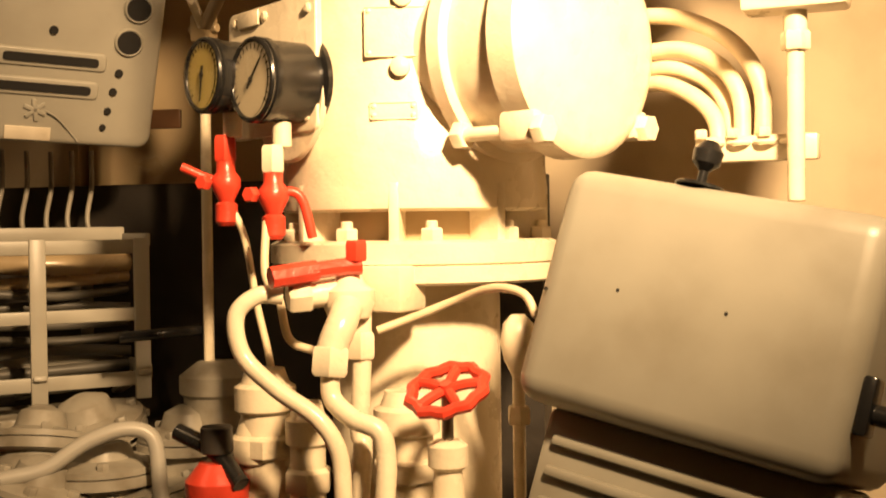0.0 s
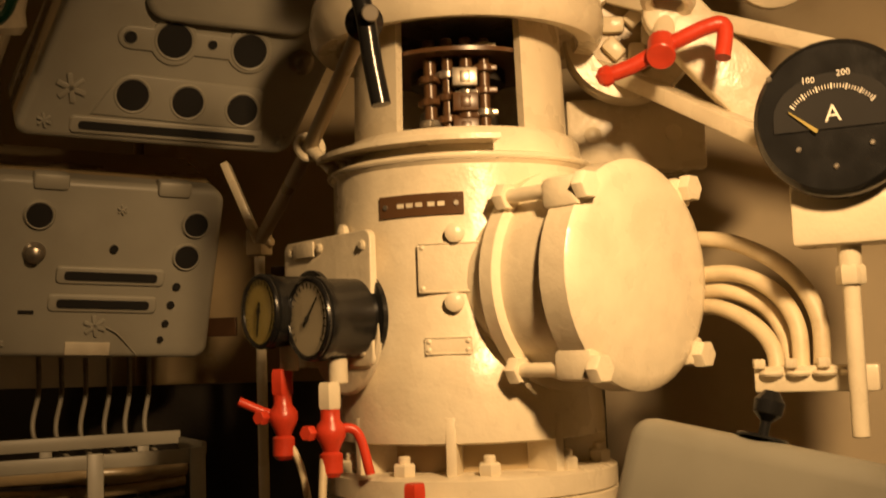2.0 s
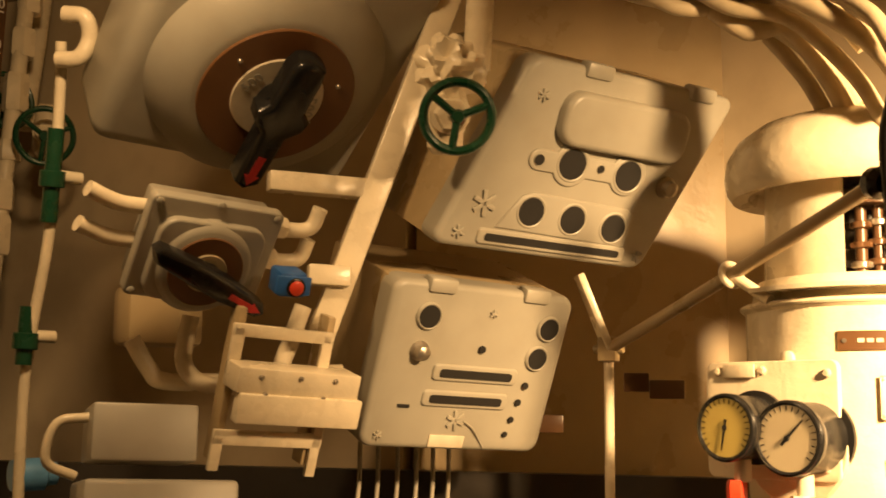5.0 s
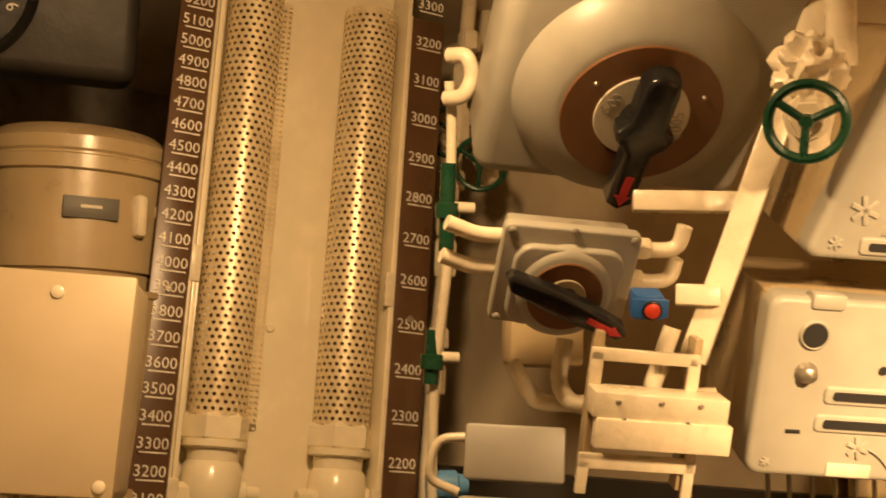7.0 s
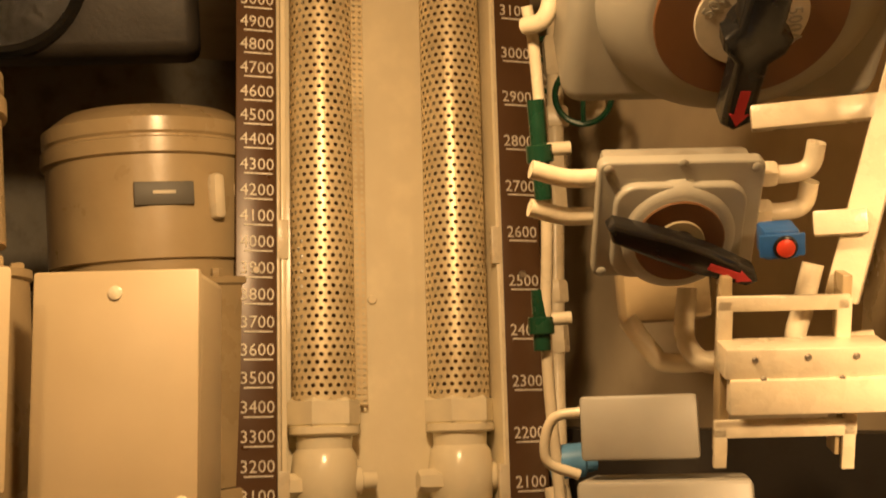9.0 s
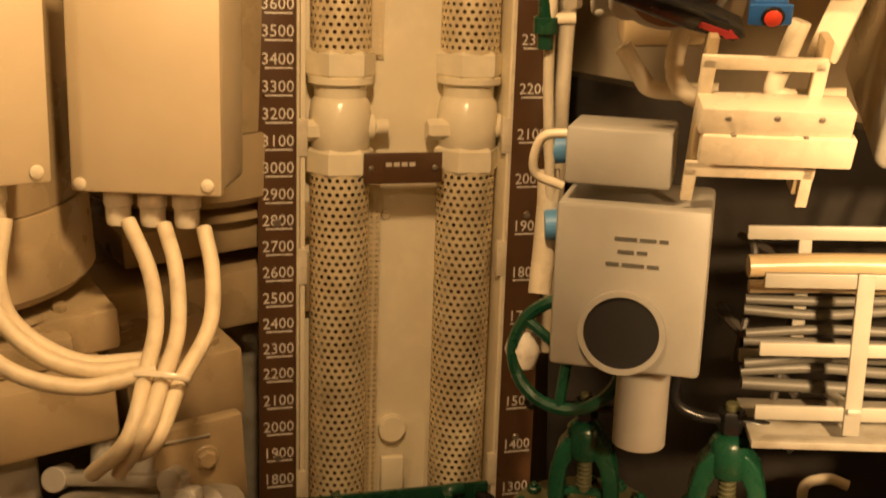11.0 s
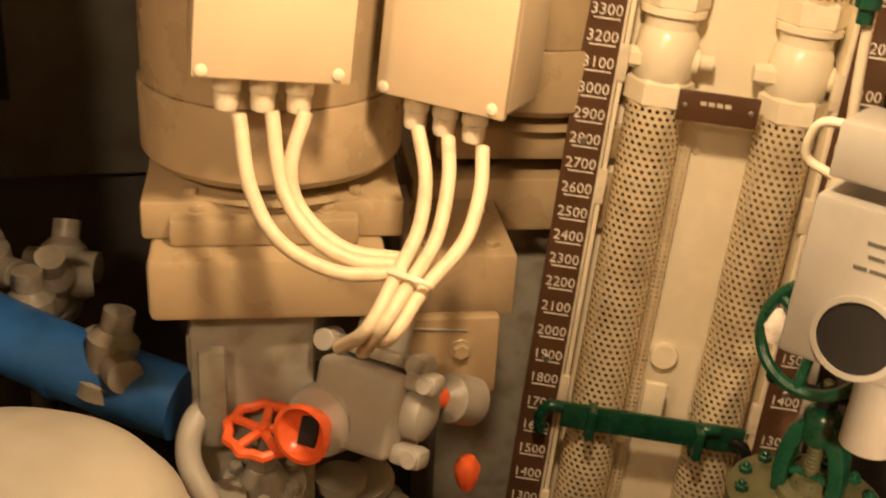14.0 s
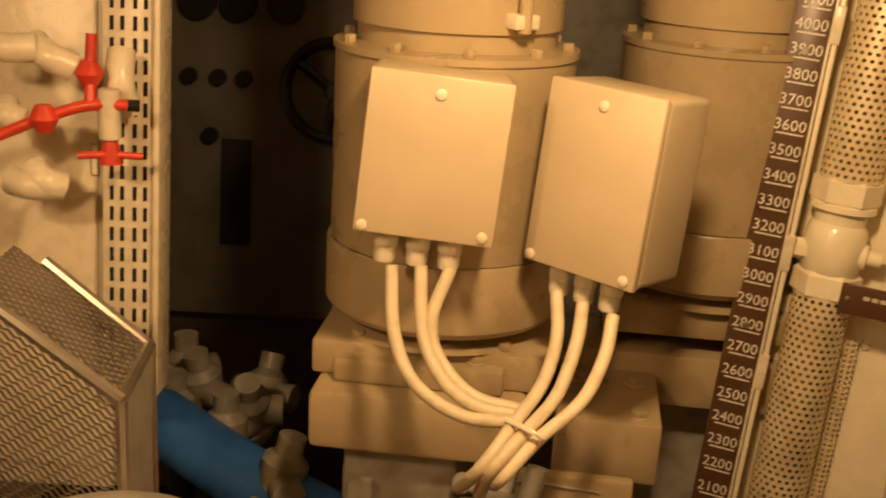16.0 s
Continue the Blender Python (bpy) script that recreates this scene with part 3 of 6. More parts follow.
# ---- ammeter and fittings on the wall ----
am = thing("ammeter", facing((1.208, 2.137, 2.33), (0.05, -1, 0)), "black round ammeter on a cream painted box", "ammeter")
part("case", shift(lathe([(0.073, -0.004), (0.078, 0.0), (0.080, 0.006), (0.080, 0.03), (0.07, 0.034), (0.07, 0.07)], 56), R90), BLACK, am)
part("window", prism([(x, z) for x, z in [(0.058 * math.cos(radians(a)), 0.002 + 0.042 * math.sin(radians(a))) for a in range(0, 181, 12)] + [(-0.058, -0.012), (0.058, -0.012)]], 0.002, y0=-0.006), HOLE, am)
part("scale_line", join(*[shift(block(0.0008 if k % 5 else 0.0014, 0.0006, 0.004 if k % 5 else 0.006, 0), Matrix.Translation((0, -0.0068, -0.022)) @ Matrix.Rotation(radians(-48 + 96 * k / 30), 4, "Y") @ Matrix.Translation((0, 0, 0.052))) for k in range(31)]), WHITE, am)
letters("A", 0.024, Matrix.Translation((0.0, -0.007, 0.002)), WHITE, am, "letter")
letters("100", 0.009, Matrix.Translation((-0.022, -0.007, 0.038)), WHITE, am)
letters("200", 0.009, Matrix.Translation((0.012, -0.007, 0.042)), WHITE, am)
part("needle", shift(prism([(-0.002, 0.015), (0.002, 0.015), (0.0006, 0.05), (-0.0006, 0.05)], 0.0008, y0=-0.0085), Matrix.Translation((-0.004, 0, -0.024)) @ Matrix.Rotation(radians(-50), 4, "Y")), DIAL_YELLOW, am)
for x, z in ((-0.035, -0.03), (0.0, -0.05), (0.035, -0.03), (0.06, 0.045), (-0.06, 0.045)):
    part("screw", rod(0.003, 0.003, 10, at=(x, -0.0065, z), axis="y"), STEEL, am)
part("box", block(0.105, 0.05, 0.08, 0.005, (0.0, 0.05, -0.085)), CREAM, am)
part("gland", join(hexagon(0.015, 0.02, (0, 0.05, -0.165)), rod(0.012, 0.03, 16, at=(0, 0.05, -0.15))), CREAM, am)
part("conduit", rod(0.009, 0.17, 14, at=(0, 0.05, -0.32)), CREAM, am)
for k, (d, pts) in enumerate((
    (1.38, ((1.006, 2.29, 2.234), (1.064, 2.277, 2.224), (1.126, 2.254, 2.189), (1.159, 2.244, 2.137), (1.162, 2.236, 2.07))),
    (1.38, ((1.003, 2.293, 2.19), (1.062, 2.279, 2.189), (1.11, 2.262, 2.165), (1.135, 2.25, 2.126), (1.139, 2.241, 2.071))),
    (1.38, ((0.999, 2.304, 2.171), (1.052, 2.288, 2.169), (1.095, 2.28, 2.148), (1.118, 2.267, 2.112), (1.123, 2.258, 2.071))),
    (1.38, ((1.001, 2.295, 2.153), (1.044, 2.277, 2.15), (1.087, 2.259, 2.128), (1.11, 2.244, 2.099), (1.114, 2.235, 2.065))))):
    solid("armoured_cable", pipe(pts, 0.0095, 14), CABLE, "cream painted cable bent down to a clamp", "cable", "cables beside the column")
clamp = thing("cable_clamp", (1.156, 2.234, 2.069), "cream painted cable clamp bar on the wall", "clamp")
part("bar", block(0.13, 0.02, 0.028, 0.003), CREAM, clamp)
for k in range(4):
    part("saddle", shift(ring(0.011, 0.003, 16, 6), Matrix.Translation((-0.045 + 0.028 * k, -0.008, 0.006))), CREAM, clamp)
    part("bolt", hexagon(0.007, 0.01, (-0.058 + 0.034 * k, -0.012, 0.012)), CREAM, clamp)
jb = thing("junction_box", facing((0.888, 2.458, 2.397), (0.5, -0.86, 0)), "cream painted cast junction box", "junction box")
part("body", block(0.18, 0.10, 0.09, 0.01, (0, 0.05, 0)), CREAM, jb)
part("lid", block(0.19, 0.018, 0.10, 0.006, (0, -0.005, 0)), CREAM, jb)
for x in (-0.06, 0.05):
    screw(jb, x, 0.0, 0.012, -0.014, CREAM, "bolt")

# ---- red crank valve and beam above the ammeter ----
cr = thing("crank_valve", (0.992, 2.272, 2.461), "cream painted valve spindle with a red crank handle", "valve")
part("crank", pipe([(0.937, 2.228, 2.429), (0.969, 2.237, 2.439), (1.006, 2.245, 2.457), (1.055, 2.254, 2.475), (1.072, 2.259, 2.472), (1.071, 2.247, 2.434)], 0.0095, 12), RED, cr, "red crank handle", world=True)
part("ball", shift(lathe([(0.002, -0.013), (0.009, -0.009), (0.013, 0), (0.009, 0.009), (0.002, 0.013)], 16), Matrix.Translation((0.937, 2.228, 2.429))), RED, cr, world=True)
part("crank_boss", shift(rod(0.017, 0.035, 18), along((1.005, 2.227, 2.441), (0.997, 2.26, 2.472))), RED, cr, world=True)
part("spindle", pipe([(0.997, 2.254, 2.45), (0.985, 2.312, 2.506), (0.992, 2.353, 2.595), (0.997, 2.373, 2.668)], 0.014, 14), CREAM, cr, world=True)
part("eye_plate", shift(prism([(0.036 * math.cos(radians(a)), 0.036 * math.sin(radians(a))) for a in range(35, 226, 19)] + [(0.085, -0.155), (0.142, -0.115)], 0.022, 0.004), facing((0.998, 2.303, 2.515), (0.4, -0.9, 0))), CREAM, cr, world=True)
part("collar", shift(ring(0.026, 0.008, 24, 8), along((0.997, 2.289, 2.524), (0.999, 2.301, 2.559))), CREAM, cr, world=True)
for k, pts in enumerate((((0.871, 2.384, 2.58), (1.105, 2.35, 2.48), (1.259, 2.307, 2.408)), ((0.878, 2.391, 2.479), (0.993, 2.358, 2.409), (1.124, 2.279, 2.33)))):
    solid("support_strut", shift(block(0.05, 0.02, (Vector(pts[0]) - Vector(pts[2])).length, 0.003, (0, 0, 0.5 * (Vector(pts[0]) - Vector(pts[2])).length)), along(pts[0], pts[2])), CREAM, "cream painted flat steel support strut", "strut", "support struts")
rf = thing("ring_flange", facing((0.917, 2.375, 2.515), (0.4, -0.9, -0.1)), "cream painted cast ring flange with a lumpy packed centre", "flange")
part("ring", shift(lathe([(0.052, 0.0), (0.055, -0.012), (0.084, -0.014), (0.088, -0.006), (0.088, 0.05)], 44, False), R90), CREAM, rf)
part("web", shift(rod(0.056, 0.01, 32, 0), Matrix.Translation((0, 0.014, 0)) @ R90), TAN, rf)
for k in range(5):
    part("packing", shift(block(0.022, 0.016, 0.03, 0.005), Matrix.Translation((0.026 * math.cos(k * 1.26), 0.008, 0.026 * math.sin(k * 1.26))) @ Matrix.Rotation(0.8 * k, 4, "Y")), CREAM, rf)
rv = thing("round_vent", facing((1.105, 2.377, 2.576), (0.4, -0.8, -0.3)), "cream painted round cast cover under the deckhead", "vent cover")
part("disc", shift(lathe([(0.04, -0.02), (0.055, -0.012), (0.058, 0.0), (0.05, 0.03)], 28), R90), CREAM, rv)
part("pipe", rod(0.03, 0.2, 20, at=(0, 0.03, 0), axis="y"), CREAM, rv)
for i in range(7):
    a = ((0.496, 2.066, 2.807), (0.476, 2.075, 2.771), (0.519, 2.062, 2.744), (0.571, 2.04, 2.771), (0.591, 2.056, 2.733), (0.608, 2.089, 2.708), (0.644, 2.06, 2.743))[i]
    b = ((0.708, 2.071, 2.73), (0.695, 2.11, 2.672), (0.67, 2.133, 2.656), (0.771, 2.016, 2.651), (0.748, 2.065, 2.622), (0.717, 2.104, 2.624), (0.774, 1.987, 2.679))[i]
    m = (Vector(a) + Vector(b)) / 2 + Vector((0, 0, 0.02 + 0.01 * (i % 3)))
    solid("overhead_cable", pipe([Vector(a) * 1.4 - Vector(b) * 0.4, a, m, b, Vector(b) * 1.25 - Vector(a) * 0.25 + Vector((0, 0, -0.05))], 0.011 + 0.003 * (i % 2), 12), CABLE, "cream painted cable running under the deckhead", "cable", "overhead cables")

# ---- rod with crank beside the column ----
lr = thing("linkage_rod", (0.392, 2.156, 2.276), "tan painted linkage rod through a ring beside the column", "linkage")
low, mid_p, top_p = Vector((0.336, 2.333, 2.284)), Vector((0.569, 2.141, 2.375)), Vector((0.777, 1.951, 2.456))
part("rod", pipe([low, mid_p, top_p], 0.0095, 14, 2), TAN, lr, world=True)
part("guide_ring", shift(ring(0.016, 0.005, 24, 8), along(mid_p, top_p)), CREAM, lr, world=True)
part("guide_bracket", pipe([mid_p, on_column(-70, 2.335, 0.166).translation + Vector((CX, CY, 0.5))], 0.008, 10), CREAM, lr, world=True)
part("joint", shift(join(block(0.03, 0.03, 0.04, 0.004), rod(0.007, 0.05, 12, at=(-0.025, 0, 0.0), axis="x")), Matrix.Translation(low)), TAN, lr, world=True)
part("lower_rod", pipe([low, low + Vector((0.0, 0.0, -0.25)), low + Vector((0.0, 0, -0.5))], 0.008, 12, 2), CREAM, lr, world=True)
part("crank", pipe([(0.804, 1.887, 2.543), (0.793, 1.908, 2.504), (0.792, 1.93, 2.455), (0.796, 1.935, 2.408), (0.803, 1.938, 2.363)], 0.0105, 12), BLACK, lr, "black crank handle", world=True)
part("crank_boss", shift(lathe([(0.014, -0.012), (0.02, -0.006), (0.02, 0.006), (0.012, 0.016)], 20), along(top_p, Vector((0.818, 1.895, 2.442)))), BLACK, lr, world=True)
part("pin", shift(rod(0.009, 0.01, 14), along(Vector((0.802, 1.924, 2.455)), Vector((0.86, 1.829, 2.425)))), STEEL, lr, world=True)

# ---- two grey radio panels on the hull ----
def radio_panel(name, m, w, h, depth, label, lean=0.0):
    slant = Matrix(((1, 0, lean, 0), (0, 1, 0, 0), (0, 0, 1, 0), (0, 0, 0, 1)))
    p = thing(name, m, label, "radio panel", "grey panels on the hull")
    part("housing", shift(block(w * 0.98, depth, h * 0.98, 0.01, (0, depth / 2 + 0.02, 0)), slant), TAN, p, "tan painted steel housing")
    part("front", shift(prism(rounded(w, h, 0.022), 0.045, 0.010, y0=-0.012), slant), GREY, p, "grey cast front cover")
    return p


def hole(parent, x, z, r, rim=True):
    h = part("hole", shift(rod(r, 0.003, 24, 0), Matrix.Translation((x, -0.0172, z)) @ R90), HOLE, parent)
    if rim:
        part("rim", shift(lathe([(r * 1.25, 0), (r * 1.22, -0.003), (r * 1.1, -0.005), (r * 0.98, -0.0035), (r * 0.96, 0.0)], 28, False), Matrix.Translation((x, -0.0125, z)) @ R90), GREY, parent)
    return h


def slot(parent, x0, x1, z, h=0.016, slant=0.0):
    w = x1 - x0
    part("slot_lip", prism(rounded(w + 0.024, h + 0.014, h * 0.6, cx=(x0 + x1) / 2, cz=z), 0.006, 0.003, y0=-0.016), GREY, parent)
    part("slot", prism(rounded(w, h, h * 0.4, cx=(x0 + x1) / 2, cz=z), 0.004, 0, y0=-0.018), HOLE, parent)


def hinge(parent, x, z):
    part("hinge", join(block(0.05, 0.03, 0.024, 0.006, (x, -0.004, z))), GREY, parent)


def star(parent, x, z, s=0.022):
    bars = [shift(block(s * 1.7, 0.004, s * 0.3, 0.001), Matrix.Translation((x, -0.014, z)) @ Matrix.Rotation(radians(a), 4, "Y")) for a in (20, 80, 140)]
    part("emblem", join(*bars, ), GREY, parent)


p2 = radio_panel("radio_panel", frame_at((0.156, 2.217, 2.284), (0.572, 0.82, -0.039), (0.32, -0.179, 0.93)) @ Matrix.Translation((-0.012, 0, -0.036)), 0.335, 0.272, 0.22, "grey radio panel with round holes and two slots")
OX, OZ = 0.012, 0.036
for x, z, r in ((-0.11, 0.046) + (0.018,), (0.115, 0.044) + (0.0175,), (0.106, -0.007) + (0.0175,), (-0.002, 0.001) + (0.006,), (0.096, -0.054) + (0.0058,), (0.09, -0.083) + (0.0055,), (0.085, -0.113) + (0.005,), (0.08, -0.139) + (0.0045,)):
    hole(p2, x + OX, z + OZ, r, r > 0.01)
a, b = (-0.069, -0.042), (0.065, -0.036)
slot(p2, a[0] + OX, b[0] + OX, a[1] + OZ, 0.013)
a, b = (-0.077, -0.085), (0.057, -0.079)
slot(p2, a[0] + OX, b[0] + OX, a[1] + OZ, 0.013)
a = (-0.113, -0.01)
part("lamp_stud", shift(lathe([(0.016, 0), (0.016, 0.004), (0.012, 0.008), (0.011, 0.018), (0.004, 0.022)], 20), Matrix.Translation((a[0] + OX, -0.012, a[1] + OZ)) @ Matrix.Rotation(radians(90), 4, "X")), STEEL, p2)
for a in ((0.005, 0.06), (-0.152, -0.15)):
    star(p2, a[0] + OX, a[1] + OZ, 0.009)
a = (-0.019, -0.12)
star(p2, a[0] + OX, a[1] + OZ, 0.02)
part("wire", pipe([(a[0] + OX + 0.015, -0.016, a[1] + OZ), (a[0] + OX + 0.035, -0.016, a[1] + OZ - 0.012), (a[0] + OX + 0.065, -0.013, a[1] + OZ - 0.045)], 0.0012, 6), GREY, p2)
a = (-0.027, -0.156)
part("label_plate", block(0.065, 0.003, 0.02, 0.001, (a[0] + OX, -0.0135, a[1] + OZ)), LABEL, p2)
a = (-0.118, -0.101)
part("key_slot", block(0.022, 0.002, 0.006, 0.0008, (a[0] + OX, -0.0125, a[1] + OZ)), HOLE, p2)
for x in (-0.085, 0.09):
    hinge(p2, x, 0.132)

def lip(parent, outline, h=0.005, y0=-0.0155):
    """A raised pressed lip round a group of openings."""
    return part("pressed_lip", prism(outline, 0.006, 0.003, y0=y0), GREY, parent)


def capsule(x0, x1, z0, z1, r, n=8):
    d = math.atan2(z1 - z0, x1 - x0)
    return [(x1 + r * math.cos(d - math.pi / 2 + math.pi * i / n), z1 + r * math.sin(d - math.pi / 2 + math.pi * i / n)) for i in range(n + 1)] + [(x0 + r * math.cos(d + math.pi / 2 + math.pi * i / n), z0 + r * math.sin(d + math.pi / 2 + math.pi * i / n)) for i in range(n + 1)]


p1 = radio_panel("radio_panel", frame_at((0.307, 2.185, 2.514), (0.597, 0.801, -0.037), (0.35, -0.219, 0.911)) @ Matrix.Translation((0.03, 0, 0.05)), 0.39, 0.30, 0.24, "grey radio panel with a raised oblong cover and holes", 0.32)
OX, OZ = -0.03, -0.05
for x, z, r in ((-0.057, -0.03) + (0.022,), (0.02, -0.033) + (0.022,), (0.099, -0.037) + (0.022,), (-0.007, 0.052) + (0.024,), (0.1, 0.049) + (0.024,), (-0.067, 0.05) + (0.008,), (0.046, 0.052) + (0.006,)):
    hole(p1, x + OX, z + OZ, r, True)
lip(p1, capsule(-0.067 + OX, 0.1 + OX, 0.05 + OZ, 0.049 + OZ, 0.017))
for x in (-0.007, 0.1):
    lip(p1, oval(0.034, 0.034, 28, x + OX, 0.05 + OZ), y0=-0.0158)
lip(p1, [(-0.112 + OX, -0.062 + OZ), (0.13 + OX, -0.066 + OZ), (0.132 + OX, -0.012 + OZ), (0.12 + OX, -0.004 + OZ), (-0.06 + OX, 0.0 + OZ), (-0.078 + OX, -0.008 + OZ)])
a, b = (-0.126, -0.08), (0.122, -0.075)
slot(p1, a[0] + OX, b[0] + OX, (a[1] + b[1]) / 2 + OZ, 0.011)
a, b = (-0.051, 0.117), (0.184, 0.125)
part("oblong_cover", prism(rounded(b[0] - a[0], 0.085, 0.03, cx=(a[0] + b[0]) / 2 + OX, cz=(a[1] + b[1]) / 2 + OZ), 0.03, 0.010, y0=-0.034), GREY, p1)
a = (0.179, 0.041)
part("lamp_stud", shift(lathe([(0.018, 0), (0.018, 0.004), (0.013, 0.008), (0.012, 0.02), (0.004, 0.025)], 20), Matrix.Translation((a[0] + OX, -0.012, a[1] + OZ)) @ Matrix.Rotation(radians(90), 4, "X")), STEEL, p1)
for a in ((-0.086, 0.145), (-0.171, -0.076), (0.163, -0.078)):
    star(p1, a[0] + OX, a[1] + OZ, 0.012)
a = (-0.139, -0.028)
star(p1, a[0] + OX, a[1] + OZ, 0.024)
for x in (-0.03, 0.17):
    hinge(p1, x, 0.146)
for k in range(6):
    a = ((-0.099, 2.302, 2.07), (-0.079, 2.332, 2.065), (-0.057, 2.364, 2.063), (-0.035, 2.395, 2.062), (-0.015, 2.422, 2.064), (0.004, 2.448, 2.065))[k]
    solid("cable_tail", pipe([Vector(a) + Vector((0, 0.0, 0.06)), a, Vector(a) + Vector((0.01, -0.02, -0.07)), Vector(a) + Vector((0.03, 0.02, -0.14))], 0.0042, 10), GREY_OLD, "grey cable hanging below the radio panel", "cable", "cables below the panel")

# ---- hull frame between the switches and the panels ----
solid("hull_beam", shift(block(0.045, 0.04, 0.80, 0.004, (0, 0, 0.40)), along((-0.013, 2.004, 2.286), (0.136, 2.115, 2.813))), CREAM, "cream painted hull frame bar", "frame bar", "hull frame bars")
for a, b in (((-0.062, 1.931, 2.516), (0.059, 2.055, 2.515)), ((-0.014, 1.969, 2.38), (0.035, 2.008, 2.378))):
    solid("cross_bar", shift(block(0.03, 0.03, (Vector(a) - Vector(b)).length, 0.003, (0, 0, 0.5 * (Vector(a) - Vector(b)).length)), along(a, b)), CREAM, "cream painted cross bar on the hull frame", "frame bar", "hull frame bars")

# ---- large rotary switch ----
sw = thing("rotary_switch", frame_at((-0.185, 2.047, 2.544), (0.51, 0.859, -0.045), (0.682, -0.372, 0.63)) @ Matrix.Translation((-0.025, 0.0, 0.182)), "large grey domed rotary switch with a black handle", "switch")
part("housing", block(0.44, 0.16, 0.42, 0.03, (0.0, 0.12, 0.02), 4), GREY, sw)
part("dome", shift(lathe([(0.125, -0.012), (0.135, -0.010), (0.16, 0.004), (0.185, 0.03), (0.195, 0.06), (0.2, 0.09)], 64), R90), GREY, sw)
part("index_ring", shift(rod(0.122, 0.006, 56), Matrix.Translation((0, -0.017, 0)) @ R90), BROWN_RING, sw, "brown resin index ring")
scale_plate = part("scale_plate", shift(rod(0.072, 0.004, 48), Matrix.Translation((0, -0.020, 0)) @ R90), LABEL, sw, "pale engraved scale plate")
letters("500A", 0.026, Matrix.Translation((0.055, -0.0212, -0.01)) @ Matrix.Rotation(radians(80), 4, "Y"), GREY, scale_plate)
letters("500", 0.024, Matrix.Translation((-0.05, -0.0212, 0.02)) @ Matrix.Rotation(radians(-60), 4, "Y"), GREY, scale_plate)
for k in range(3):
    screw(sw, 0.095 * math.cos(0.5 + 2.1 * k), 0.095 * math.sin(0.5 + 2.1 * k), 0.004, -0.017)


def switch_handle(parent, lng, angle, back=-0.02):
    """A black bar handle with a red arrow at one end."""
    m = Matrix.Translation((0, back, 0)) @ Matrix.Rotation(radians(angle), 4, "Y")
    k = lng
    grip = prism([(-0.20 * k, 0.55 * k), (-0.15 * k, 0.66 * k), (-0.05 * k, 0.70 * k), (0.05 * k, 0.70 * k), (0.15 * k, 0.66 * k), (0.18 * k, 0.52 * k), (0.19 * k, 0.1 * k), (0.30 * k, 0.0), (0.27 * k, -0.14 * k), (0.15 * k, -0.26 * k), (0.15 * k, -0.9 * k), (0.0, -1.0 * k), (-0.13 * k, -0.93 * k), (-0.15 * k, -0.26 * k), (-0.27 * k, -0.14 * k), (-0.30 * k, 0.0), (-0.2 * k, 0.1 * k)], 0.26 * k, 0.07 * k, y0=-0.34 * k)
    h = part("handle", shift(join(grip, rod(0.24 * k, 0.2 * k, 24, at=(0, -0.2 * k, 0), axis="y")), m), BLACK, parent, "glossy black bar handle")
    arrow = prism([(-0.045 * k, -0.52 * k), (0.045 * k, -0.52 * k), (0.045 * k, -0.78 * k), (0.09 * k, -0.78 * k), (0.0, -0.92 * k), (-0.09 * k, -0.78 * k), (-0.045 * k, -0.78 * k)], 0.004, 0, y0=-0.344 * k)
    part("arrow", shift(arrow, m), POINTER, h, "red arrow")


switch_handle(sw, 0.145, 3)

# ---- small rotary switch ----
s2 = thing("rotary_switch", frame_at((-0.066, 1.951, 2.335), (0.506, 0.862, -0.045), (0.526, -0.267, 0.807)) @ Matrix.Translation((-0.125, 0, 0.068)) @ Matrix.Scale(0.87, 4), "small grey rotary switch box with a black handle", "switch")
part("housing", block(0.205, 0.05, 0.16, 0.008, (0, 0.042, 0)), GREY_OLD, s2)
part("flange", prism(rounded(0.225, 0.18, 0.012), 0.02, 0.004, y0=0.0), GREY, s2)
part("raised_frame", prism(rounded(0.18, 0.145, 0.03, cz=-0.012), 0.016, 0.005, y0=-0.014), GREY, s2)
part("dome", shift(lathe([(0.068, -0.022), (0.075, -0.018), (0.082, -0.010), (0.084, 0.0)], 44), Matrix.Translation((0, 0, -0.02)) @ R90), GREY, s2)
part("index_ring", shift(rod(0.062, 0.005, 44), Matrix.Translation((0, -0.026, -0.02)) @ R90), BROWN_RING, s2, "brown resin index ring")
part("scale_plate", shift(rod(0.034, 0.004, 32), Matrix.Translation((0, -0.029, -0.02)) @ R90), DIAL, s2)
hub = part("hub", rod(0.02, 0.02, 20, at=(0, -0.04, -0.02), axis="y"), BLACK, s2)
for x, z in ((-0.10, 0.08), (0.0, 0.088), (0.10, 0.08), (-0.10, -0.08), (0.10, -0.08)):
    screw(s2, x, z, 0.007, -0.001, GREY, "bolt")
h2 = prism([(-0.11, 0.012), (-0.115, 0.0), (-0.10, -0.016), (-0.03, -0.02), (0.03, -0.02), (0.10, -0.013), (0.112, 0.0), (0.10, 0.013), (0.03, 0.02), (-0.03, 0.02)], 0.03, 0.009, y0=-0.068)
hm = Matrix.Translation((0, 0, -0.02)) @ Matrix.Rotation(radians(22), 4, "Y")
hh = part("handle", shift(h2, hm), BLACK, s2, "glossy black bar handle")
part("arrow", shift(prism([(0.035, 0.005), (0.035, -0.005), (0.08, -0.005), (0.08, -0.009), (0.1, 0.0), (0.08, 0.009), (0.08, 0.005)], 0.003, 0, y0=-0.0695), hm), POINTER, hh, "red arrow")
